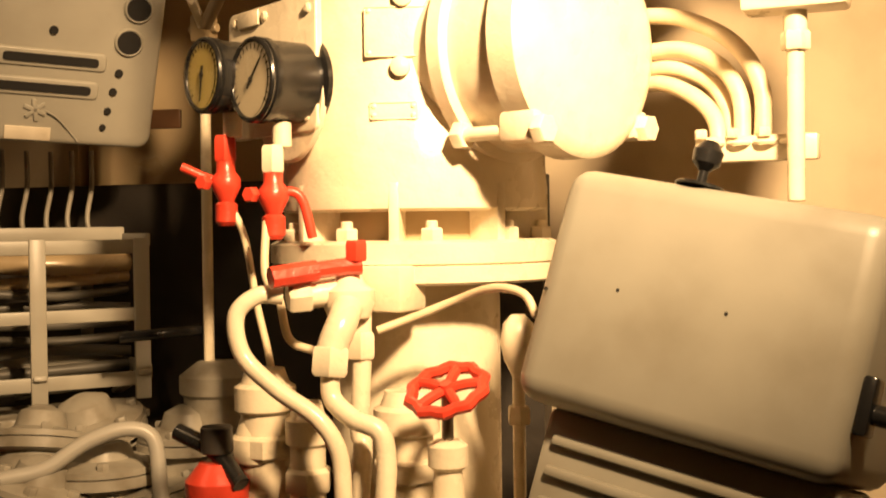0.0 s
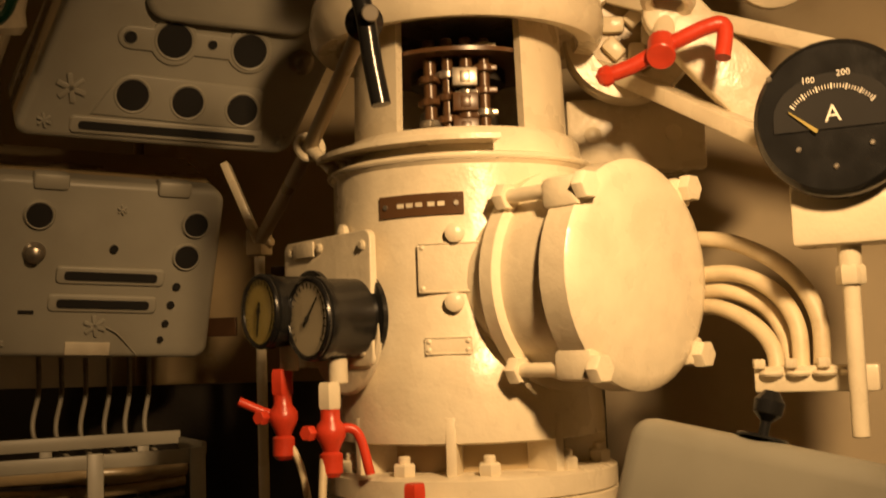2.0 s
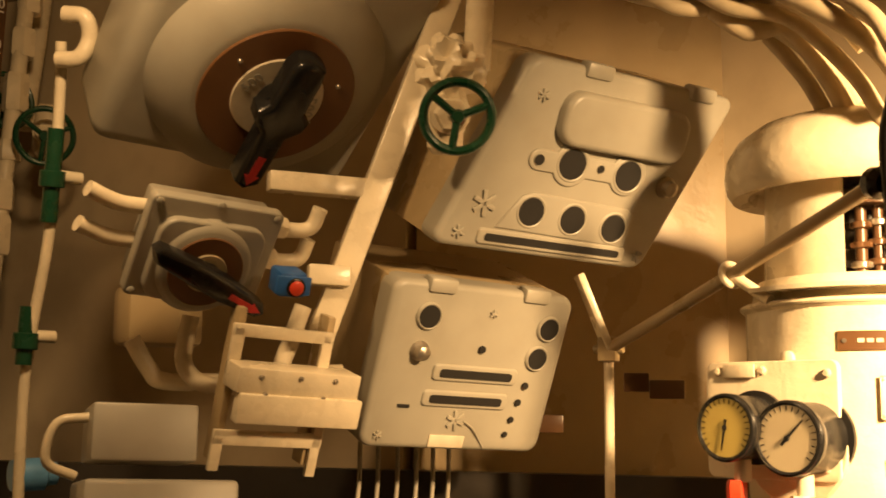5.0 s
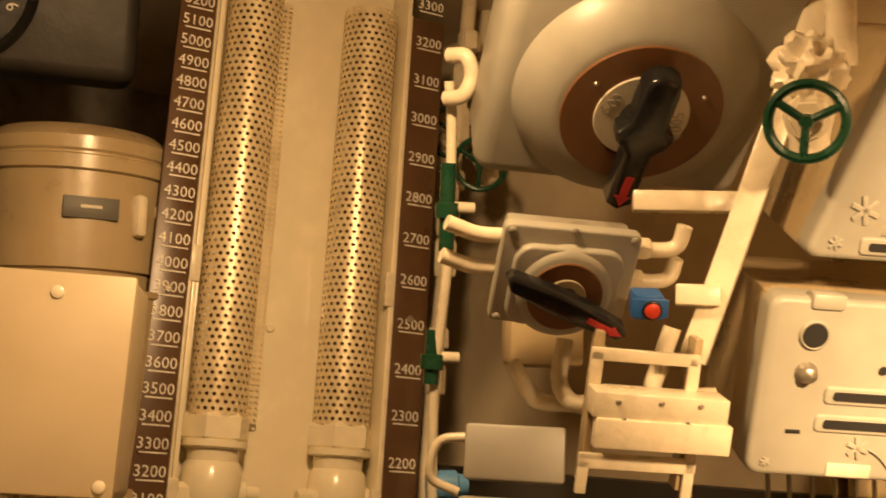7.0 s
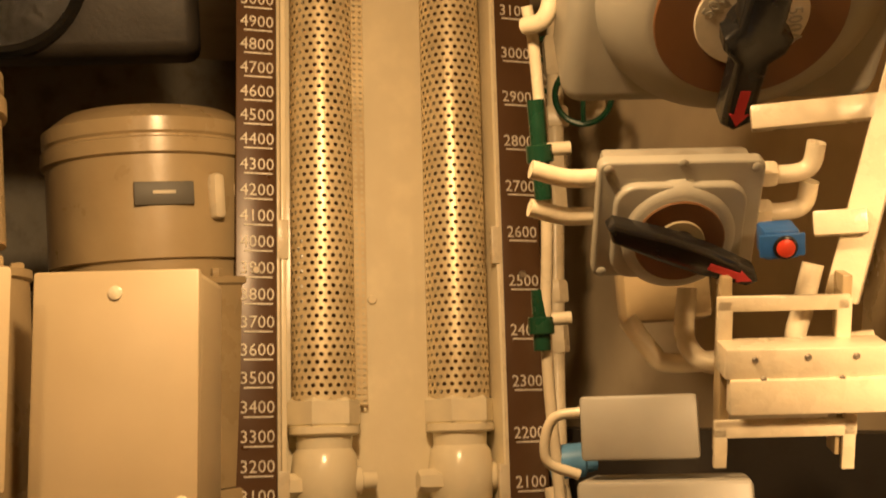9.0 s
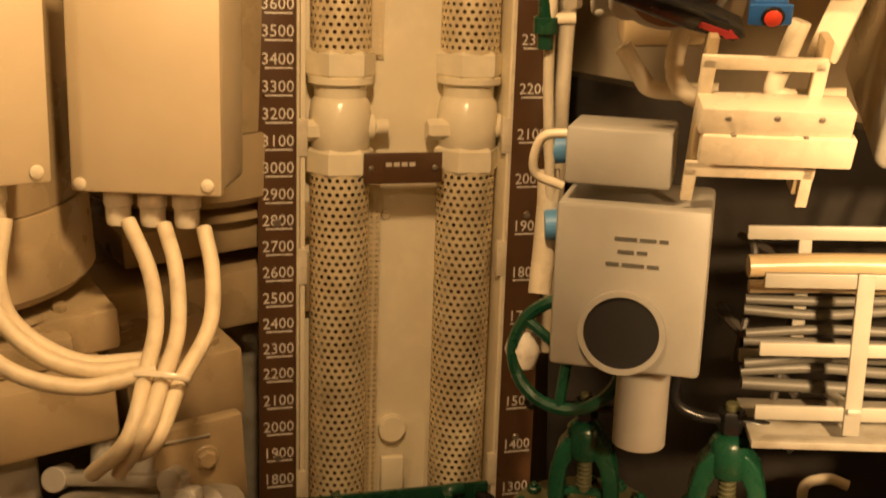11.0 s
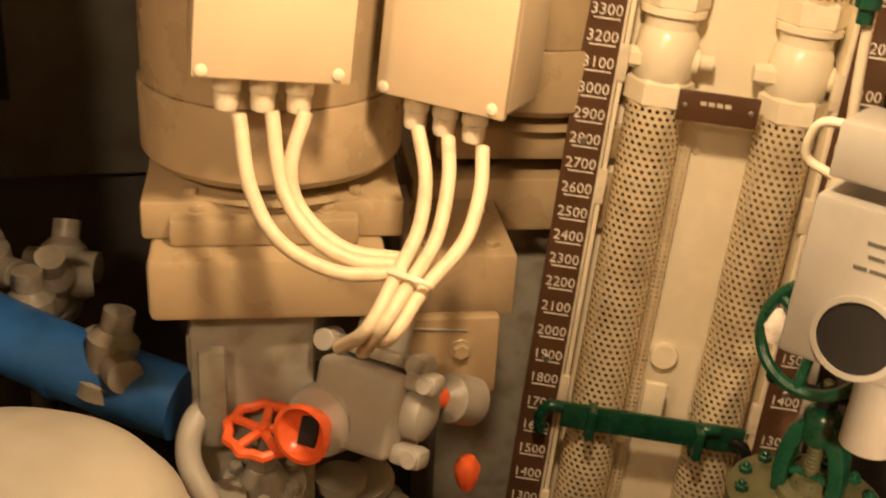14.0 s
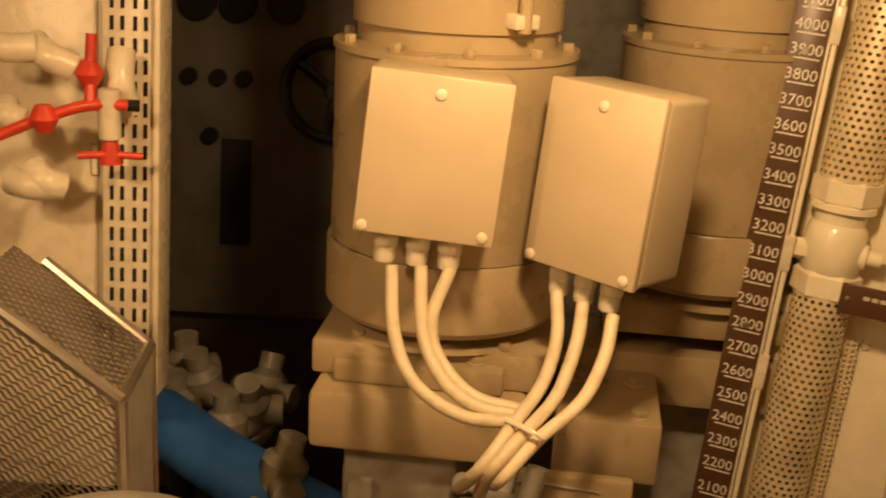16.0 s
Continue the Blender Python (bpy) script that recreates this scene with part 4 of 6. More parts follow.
for y, z in ((0.035, 0.05), (0.035, -0.01)):
    part("conduit", pipe([(0.10, y, z), (0.16, y, z), (0.185, y, z + 0.012), (0.19, y + 0.005, z + 0.045)], 0.013, 14), CREAM, s2)
    part("nut", shift(hexagon(0.02, 0.03), Matrix.Translation((0.108, y, z)) @ Matrix.Rotation(radians(90), 4, "Y")), CREAM, s2)
    part("conduit", pipe([(-0.10, y, z), (-0.15, y, z), (-0.2, y, z + 0.015)], 0.013, 14), CREAM, s2)

bs = thing("blue_push_switch", facing((0.023, 1.872, 2.351), (0.75, -0.55, -0.36)) @ Matrix.Scale(0.88, 4), "small blue switch box with a red button", "switch")
part("body", block(0.046, 0.05, 0.04, 0.005, (0, 0.03, 0)), BLUE, bs)
part("plate", block(0.058, 0.006, 0.03, 0.002, (0, 0.004, 0)), BLUE, bs)
part("button", shift(lathe([(0.012, 0), (0.012, 0.008), (0.008, 0.01)], 20), Matrix.Translation((0.003, 0.003, -0.002)) @ Matrix.Rotation(radians(90), 4, "X")), RED, bs)
part("button_ring", shift(ring(0.013, 0.003, 20, 8), Matrix.Translation((0.003, -0.001, -0.002)) @ R90), BLACK, bs)

# ---- white bracket with a folding ledge ----
br = thing("folding_bracket", frame_at((-0.031, 1.893, 2.231), (0.507, 0.86, -0.045), (0.257, -0.101, 0.961)), "cream painted steel bracket with a folding ledge", "bracket")
part("upper_frame", join(block(0.155, 0.008, 0.018, 0.002, (0.014, 0, 0.060)), block(0.018, 0.008, 0.07, 0.002, (-0.054, 0, 0.03)), block(0.018, 0.008, 0.07, 0.002, (0.085, 0, 0.03))), CREAM, br)
part("ledge", block(0.19, 0.05, 0.036, 0.003, (0.032, -0.02, 0.0)), CREAM, br)
part("ledge_lip", block(0.192, 0.02, 0.042, 0.003, (0.038, -0.04, -0.038)), CREAM, br)
part("lower_frame", join(block(0.17, 0.008, 0.022, 0.002, (0.022, 0, -0.092)), block(0.016, 0.008, 0.05, 0.002, (-0.055, 0, -0.115)), block(0.016, 0.008, 0.09, 0.002, (0.098, 0, -0.1))), CREAM, br)
part("strut", join(block(0.012, 0.03, 0.22, 0.002, (-0.05, 0.02, -0.02)), block(0.012, 0.03, 0.22, 0.002, (0.09, 0.02, -0.02))), TAN, br)
for x, z in ((-0.03, 0.006), (0.03, 0.008), (0.085, 0.008), (-0.02, -0.018), (0.07, -0.018)):
    part("bolt", rod(0.004, 0.005, 10, at=(x, -0.049, z), axis="y"), STEEL, br)

# ---- grey instrument box with a round window ----
gb = thing("instrument_box", frame_at((-0.094, 1.838, 2.042), (0.692, 0.721, -0.026), (-0.042, 0.077, 0.996)), "light grey steel instrument box with a round window", "instrument box")
part("upper_box", block(0.142, 0.13, 0.078, 0.005, (-0.078, 0.07, 0.108)), GREY_LIGHT, gb)
part("lower_box", block(0.208, 0.19, 0.235, 0.008, (-0.052, 0.095, -0.072)), GREY_LIGHT, gb)
part("window_ring", shift(lathe([(0.052, 0.0), (0.052, 0.006), (0.06, 0.006), (0.06, 0.0)], 40, False), Matrix.Translation((-0.057, -0.001, -0.132)) @ Matrix.Rotation(radians(90), 4, "X")), GREY_LIGHT, gb)
part("window", shift(rod(0.052, 0.003, 40, 0), Matrix.Translation((-0.057, -0.004, -0.132)) @ R90), HOLE, gb, "dark round window")
for widths, z, x in (((0.03, 0.022, 0.012), 0.0, -0.075), ((0.022, 0.014), -0.018, -0.07), ((0.018, 0.03, 0.016), -0.036, -0.085)):
    for w in widths:
        part("lettering_bar", block(w, 0.001, 0.005, 0, (x + w / 2, -0.0006, z)), GREY_DARK, gb)
        x += w + 0.004
part("pedestal", rod(0.040, 0.17, 24, at=(-0.03, 0.14, -0.35)), GREY_LIGHT, gb)
part("cable_loop", pipe([(-0.148, 0.06, 0.13), (-0.19, 0.06, 0.12), (-0.2, 0.07, 0.07), (-0.16, 0.08, 0.05)], 0.007, 10), CREAM, gb)
for k, p in enumerate(((-0.505, 1.939, 2.077), (-0.476, 1.922, 1.954))):
    c = thing("plastic_cap", along(p, Vector(p) + Vector((0.35, 0.6, 0.02))), "pale blue plastic cap on a pipe stub", "pipe cap", "blue caps")
    part("cap", lathe([(0.024, -0.02), (0.026, -0.01), (0.026, 0.03), (0.02, 0.034), (0.018, 0.05), (0.008, 0.052)], 24), BLUE_CAP, c)
solid("capped_pipe", pipe([(-0.521, 1.935, 2.037), (-0.511, 1.93, 1.996), (-0.505, 1.92, 1.925), (-0.484, 1.895, 1.834)], 0.02, 14), CREAM, "cream painted pipe behind the scale board", "pipe")

# ---- tubes between two measuring scales ----
mt = frame_at((-1.036, 1.653, 1.966), (0.239, 0.969, -0.064), (-0.042, 0.077, 0.996))
back = thing("gauge_backboard", mt, "cream painted steel channel behind the measuring tubes", "backboard")
part("plate", block(0.42, 0.012, 2.9, 0.002, (0.265, 0.10, -0.15)), CREAM_NEW, back)
part("side", block(0.01, 0.10, 2.9, 0.002, (0.05, 0.05, -0.15)), CREAM_NEW, back)
part("side", block(0.01, 0.10, 2.9, 0.002, (0.475, 0.05, -0.15)), CREAM_NEW, back)
for z in (0.42, -0.12):
    part("bolt", rod(0.009, 0.008, 12, at=(0.24, 0.088, z), axis="y"), CREAM_NEW, back)
part("lug", join(rod(0.03, 0.02, 20, at=(0.262, 0.075, -0.60), axis="y"), block(0.05, 0.02, 0.09, 0.006, (0.25, 0.03, -0.685))), CREAM_NEW, back)


def perforated(r, z0, z1, cols=24):
    """A perforated sheet rolled into a tube: each cell is a quad ring round a true hole."""
    pitch = 2 * math.pi * r / cols * 0.9
    rows = int((z1 - z0) / pitch)
    pitch = (z1 - z0) / rows
    verts, faces = [], []
    outer = [(1, 0), (1, 1), (0, 1), (-1, 1), (-1, 0), (-1, -1), (0, -1), (1, -1)]
    for j in range(rows):
        for i in range(cols):
            k = len(verts)
            ca = (i + (0.5 if j % 2 else 0.0)) * 2 * math.pi / cols
            cz = z0 + (j + 0.5) * pitch
            for (u, v) in outer:
                a = ca + u * math.pi / cols
                verts.append((r * math.cos(a), r * math.sin(a), cz + v * pitch / 2))
            for q in range(8):
                t = q * math.pi / 4
                a = ca + 0.56 * math.cos(t) * math.pi / cols
                verts.append((r * math.cos(a), r * math.sin(a), cz + 0.56 * math.sin(t) * pitch / 2))
            for q in range(8):
                faces.append((k + q, k + (q + 1) % 8, k + 8 + (q + 1) % 8, k + 8 + q))
    me = bpy.data.meshes.new("perforated_sleeve")
    me.from_pydata(verts, [], faces)
    me.materials.append(BRASS)
    me.shade_smooth()
    return me


def perforated_flat(w, z0, z1, cols=3):
    """A flat perforated strip from x = 0 to w."""
    pitch = w / cols
    rows = int((z1 - z0) / pitch)
    verts, faces = [], []
    outer = [(1, 0), (1, 1), (0, 1), (-1, 1), (-1, 0), (-1, -1), (0, -1), (1, -1)]
    for j in range(rows):
        for i in range(cols):
            k = len(verts)
            cx, cz = (i + 0.5) * pitch, z0 + (j + 0.5) * pitch
            verts += [(cx + u * pitch / 2, 0, cz + v * pitch / 2) for u, v in outer]
            verts += [(cx + 0.3 * pitch * math.cos(q * math.pi / 4), 0, cz + 0.3 * pitch * math.sin(q * math.pi / 4)) for q in range(8)]
            faces += [(k + q, k + (q + 1) % 8, k + 8 + (q + 1) % 8, k + 8 + q) for q in range(8)]
    me = bpy.data.meshes.new("perforated_wing")
    me.from_pydata(verts, [], faces)
    me.materials.append(BRASS)
    return me


def tube_at(x, y, r, z_low, z_mid, z_top, label):
    g = thing("measuring_tube", mt @ Matrix.Translation((x, y, 0)), label, "measuring tube", "measuring tubes")
    for z0, z1 in ((z_mid + 0.06, z_top), (z_low + 0.06, z_mid - 0.16), (z_low - 0.75, z_low - 0.15)):
        ob = new("perforated_sleeve", perforated(r, z0, z1))
        ob.parent = g
        wing = new("perforated_wing", perforated_flat(0.036, z0, z1))
        wing.parent = g
        wing.location = (r * 0.9, 0.018, 0)
    part("glass_tube", rod(r * 0.55, z_top - z_low + 0.75, 24, 0, at=(0, 0, z_low - 0.75)), TUBE_INNER, g, "brown stained inner tube")
    for z in (z_mid, z_low):
        part("nut", hexagon(r * 1.16, 0.055, (0, 0, z + 0.02)), CREAM_NEW, g)
        part("cock_body", lathe([(r * 0.85, z - 0.13), (r * 1.0, z - 0.12), (r * 1.06, z - 0.07), (r * 0.98, z - 0.03), (r * 0.86, z - 0.02), (r * 0.9, z + 0.02)], 28), CREAM_NEW, g)
        part("union", lathe([(r * 0.98, z + 0.004), (r * 1.1, z + 0.008), (r * 1.1, z + 0.02), (r, z + 0.022)], 28), CREAM_NEW, g)
        part("drain_boss", shift(lathe([(0.026, 0), (0.026, 0.02), (0.016, 0.024), (0.016, 0.05)], 16), Matrix.Translation((r * 0.75, -0.01, z - 0.08)) @ Matrix.Rotation(radians(90), 4, "Y")), CREAM_NEW, g)
        part("nut", hexagon(r * 1.16, 0.055, (0, 0, z - 0.175)), CREAM_NEW, g)
        part("plug", shift(hexagon(0.022, 0.05), Matrix.Translation((-r * 0.7, -0.02, z - 0.085)) @ Matrix.Rotation(radians(-90), 4, "Y")), CREAM_NEW, g)
    return g


ZM = (0.138, 0.2)[1] - 0.045
ZL = (0.142, -1.199)[1] - 0.03
tube_at((0.133, 0.592)[0], 0.05, 0.060, ZL, ZM, 1.15, "brass perforated measuring tube with cream cocks")
tube_at((0.4, 0.612)[0], 0.05, 0.060, ZL, ZM, 1.15, "brass perforated measuring tube with cream cocks")
tagp = thing("brown_plate", mt @ Matrix.Translation((0.245, -0.03, (0.219, 0.002)[1])), "small brown engraved plate between the tubes", "name plate")
part("plate", block(0.16, 0.006, 0.062, 0.002), BROWN, tagp)
for x in (-0.065, 0.065):
    screw(tagp, x, 0.0, 0.006, -0.003)
for k in range(4):
    part("lettering_bar", block(0.012, 0.001, 0.008, 0, (-0.03 + 0.016 * k, -0.0036, 0.008)), LABEL, tagp)


def scale_board(x0, x1, z0, z1, marks, label):
    s = thing("scale_board", mt @ Matrix.Translation(((x0 + x1) / 2, 0, 0)), label, "scale", "measuring scales")
    w = x1 - x0
    part("board", block(w, 0.012, z1 - z0, 0.0015, (0, 0.0065, (z0 + z1) / 2)), BROWN, s)
    side = part("edge_strip", block(0.006, 0.03, z1 - z0, 0.001, (w / 2 + 0.004 if x0 < 0.1 else -w / 2 - 0.004, 0.012, (z0 + z1) / 2)), CREAM, s)
    for value, z in marks:
        letters(str(value), 0.032, Matrix.Translation((0.002, -0.001, z)), WHITE, s)
        part("tick", block(w * 0.72, 0.001, 0.003, 0, (0.004, -0.0006, z - 0.0165)), WHITE, s)
    for z in (0.52, 0.06, -0.2, -0.68, -0.98):
        part("tab", block(0.022, 0.016, 0.075, 0.003, (w / 2 + 0.012 if x0 < 0.1 else -w / 2 - 0.012, 0.004, z)), CREAM, s)
    for z in (0.45, -0.12, -0.62):
        part("screw", rod(0.008, 0.004, 12, at=(0, -0.003, z + 0.012), axis="y"), STEEL, s)
    return s


left_known = [(700, (0.029, -1.368)[1]), (1000, (0.024, -1.158)[1]), (1500, (0.016, -0.839)[1]), (1800, (0.012, -0.657)[1]), (2200, (0.004, -0.424)[1]), (2700, (0.006, -0.157)[1]), (3000, (0.002, 0.001)[1]), (3300, (0, 0.159)[1]), (3500, (0, 0.264)[1]), (3800, (-0.003, 0.416)[1]), (4000, (-0.002, 0.514)[1]), (4400, (0, 0.708)[1]), (4800, (-0, 0.892)[1]), (5100, (0.002, 1.026)[1])]
right_known = [(700, (0.44, -1.314)[1]), (1000, (0.457, -1.019)[1]), (1300, (0.475, -0.727)[1]), (1500, (0.487, -0.524)[1]), (1800, (0.5, -0.233)[1]), (2000, (0.503, -0.032)[1]), (2200, (0.509, 0.154)[1]), (2400, (0.517, 0.352)[1]), (2600, (0.518, 0.546)[1]), (2800, (0.521, 0.731)[1]), (3000, (0.52, 0.914)[1]), (3200, (0.52, 1.094)[1])]


def marks(known, top):
    vs, zs = [k[0] for k in known], [k[1] for k in known]
    slope = (zs[-1] - zs[-2]) / (vs[-1] - vs[-2])
    low = (zs[1] - zs[0]) / (vs[1] - vs[0])
    out = []
    for v in range(300, top + 1, 100):
        z = np.interp(v, vs, zs)
        if v > vs[-1]:
            z = zs[-1] + (v - vs[-1]) * slope
        if v < vs[0]:
            z = zs[0] + (v - vs[0]) * low
        out.append((v, float(z)))
    return out


scale_board(-0.038, 0.036, -1.62, 1.15, marks(left_known, 5500), "brown measuring scale board with white numerals, narrow")
scale_board(0.482, 0.562, -1.62, 1.15, marks(right_known, 3500), "brown measuring scale board with white numerals, wide")
gc = thing("green_clamp", mt @ Matrix.Translation((0.25, 0, (0.22, -0.719)[1])), "green painted steel clamp across the measuring tubes", "clamp")
part("bar", block(0.40, 0.012, 0.06, 0.004, (0.0, -0.035, 0.0)), GREEN, gc)
for x, s in ((-0.20, 1), (0.14, 1)):
    part("hook", pipe([(x, -0.04, 0.02), (x - 0.03, -0.045, 0.02), (x - 0.045, -0.04, -0.01), (x - 0.04, -0.03, -0.05)], 0.014, 10), GREEN, gc)
part("hook", pipe([(0.17, -0.04, 0.0), (0.20, -0.045, -0.01), (0.215, -0.04, -0.05), (0.21, -0.03, -0.09)], 0.013, 10), BLACK, gc)
part("fin", block(0.02, 0.05, 0.07, 0.004, (-0.135, -0.05, 0.0)), GREEN, gc)
part("fin", block(0.02, 0.05, 0.07, 0.004, (0.10, -0.05, -0.01)), GREEN, gc)

# ---- pipes and green wheels beside the scale ----
for i, (c, r, n) in enumerate((((-0.893, 2.352, 2.751), 0.058, (0.6, -0.7, -0.3)), ((0.261, 1.884, 2.571), 0.046, (0.5, -0.8, -0.3)), ((-1.071, 2.412, 2.862), 0.062, (0.9, -0.4, 0.1)))):
    v = thing("handwheel_valve", facing(c, n), "cream painted pipe valve with a dark green handwheel", "valve", "green handwheel valves")
    part("handwheel", shift(wheel(r, 0.0065, 3), R90 @ Matrix.Rotation(radians(180), 4, "X")), GREEN, v, "dark green handwheel")
    part("stem", rod(0.008, 0.05, 12, at=(0, 0.0, 0), axis="y"), CREAM, v)
    part("bonnet", join(shift(hexagon(0.024, 0.03), Matrix.Translation((0, 0.045, 0)) @ R90), rod(0.03, 0.02, 18, at=(0, 0.075, 0), axis="y")), CREAM, v)
    part("body", lathe([(0.018, -0.06), (0.026, -0.05), (0.026, -0.03), (0.034, 0.0), (0.026, 0.03), (0.026, 0.05), (0.018, 0.06)], 20), CREAM, v).matrix_basis = Matrix.Translation((0, 0.11, 0))
solid("riser_pipe", pipe([(-1.019, 2.419, 3.229), (-1.007, 2.377, 2.862), (-0.995, 2.335, 2.495), (-0.984, 2.296, 2.153), (-0.972, 2.272, 1.854), (-0.959, 2.232, 1.48)], 0.018, 14), CREAM, "cream painted riser pipe beside the scale board", "pipe", "riser pipes")
for i in range(8):
    p = ((-1.012, 2.411, 3.083), (-1.01, 2.395, 2.978), (-1.006, 2.377, 2.85), (-1.003, 2.362, 2.737), (-1, 2.348, 2.627), (-0.996, 2.339, 2.531), (-0.992, 2.317, 2.367), (-0.988, 2.307, 2.264))[i]
    solid("pipe_union", shift(hexagon(0.028, 0.045 + 0.02 * (i % 3), (0, 0, -0.03)), Matrix.Translation(p) @ Matrix.Rotation(0.3 * i, 4, "Z")), CREAM, "cream painted hexagonal pipe union", "pipe union", "riser pipe unions")
solid("riser_pipe", pipe([(-1.103, 2.556, 3.285), (-1.095, 2.523, 3.033), (-1.092, 2.503, 2.897), (-1.089, 2.495, 2.817)], 0.022, 14), CREAM, "cream painted riser pipe with a lumpy lagged joint", "pipe", "riser pipes")
sp = thing("spindle_valve", (-0.50, 1.92, 2.03), "cream painted stand pipe with green valve spindles", "valve")
part("stand_pipe", pipe([(-0.50, 1.925, 1.99), (-0.482, 1.906, 2.24), (-0.436, 1.892, 2.46), (-0.418, 1.878, 2.68), (-0.405, 1.86, 2.75)], 0.009, 12), CREAM, sp, world=True)
for a, b in (((-0.412, 1.868, 2.613), (-0.432, 1.884, 2.469)), ((-0.475, 1.896, 2.339), (-0.479, 1.896, 2.248))):
    a, b = Vector(a), Vector(b)
    rodp = part("spindle", pipe([a, (a + b) / 2, b], 0.013, 12), GREEN, sp, "green painted spindle", world=True)
    part("gland", shift(rod(0.020, 0.026, 16), along(a * 0.55 + b * 0.45, b)), GREEN, rodp, world=True)
    part("tee", pipe([(a + b) / 2, (a + b) / 2 + Vector((0.01, 0.018, 0.0)), (a + b) / 2 + Vector((0.022, 0.04, 0.0))], 0.010, 10), CREAM, sp, world=True)
solid("handle_loop", pipe([(-0.384, 1.841, 2.786), (-0.352, 1.851, 2.779), (-0.352, 1.864, 2.749), (-0.367, 1.859, 2.719), (-0.401, 1.851, 2.718)], 0.013, 12), CREAM, "cream painted pipe loop", "pipe")
for i in range(3):
    a = ((-0.246, 1.866, 2.283), (-0.175, 1.909, 2.318), (-0.02, 1.969, 2.333))[i]
    b = ((-0.229, 1.886, 2.241), (-0.182, 1.906, 2.25), (-0.033, 1.961, 2.285))[i]
    c = ((-0.214, 1.902, 2.223), (-0.151, 1.922, 2.218), (-0.04, 1.956, 2.237))[i]
    solid("bent_pipe", pipe([a, b, c, Vector(c) + Vector((0.06, 0.06, 0.0))], 0.013, 12), CREAM, "cream painted bent pipe below the switch", "pipe", "bent pipes")
solid("cast_box", shift(block(0.12, 0.08, 0.09, 0.012), facing((-0.264, 1.948, 2.322), (0.8, -0.5, 0))), TAN, "tan painted cast box behind the pipes", "junction box")
lag = thing("lagged_valve", facing((0.22, 1.953, 2.659), (0.5, -0.8, -0.3)), "cream painted lagged valve body with ragged edges", "valve")
bm = bmesh.new()
bmesh.ops.create_icosphere(bm, subdivisions=4, radius=0.05)
for v in bm.verts:
    v.co *= 0.85 + 0.45 * noise.noise(v.co * 55)
part("lagging", bm, CREAM, lag)
part("pipe", rod(0.02, 0.3, 18, at=(0.04, 0.02, 0.0)), CREAM, lag)
part("collar", shift(lathe([(0.024, 0.13), (0.038, 0.135), (0.038, 0.17), (0.024, 0.175)], 24), Matrix.Translation((0.04, 0.02, 0))), CREAM, lag)

so = thing("pipe_socket", along((0.27, 1.95, 2.86), (0.25, 1.90, 2.70)), "cream painted open pipe socket with a collar", "pipe")
part("barrel", lathe([(0.024, 0.03), (0.024, 0.10), (0.019, 0.10), (0.019, 0.04)], 24, False), CREAM, so)
part("collar", lathe([(0.026, 0.0), (0.042, 0.006), (0.044, 0.026), (0.036, 0.040), (0.024, 0.044)], 28), CREAM, so)
part("pipe", rod(0.022, 0.34, 20, at=(0, 0, -0.34)), CREAM, so)

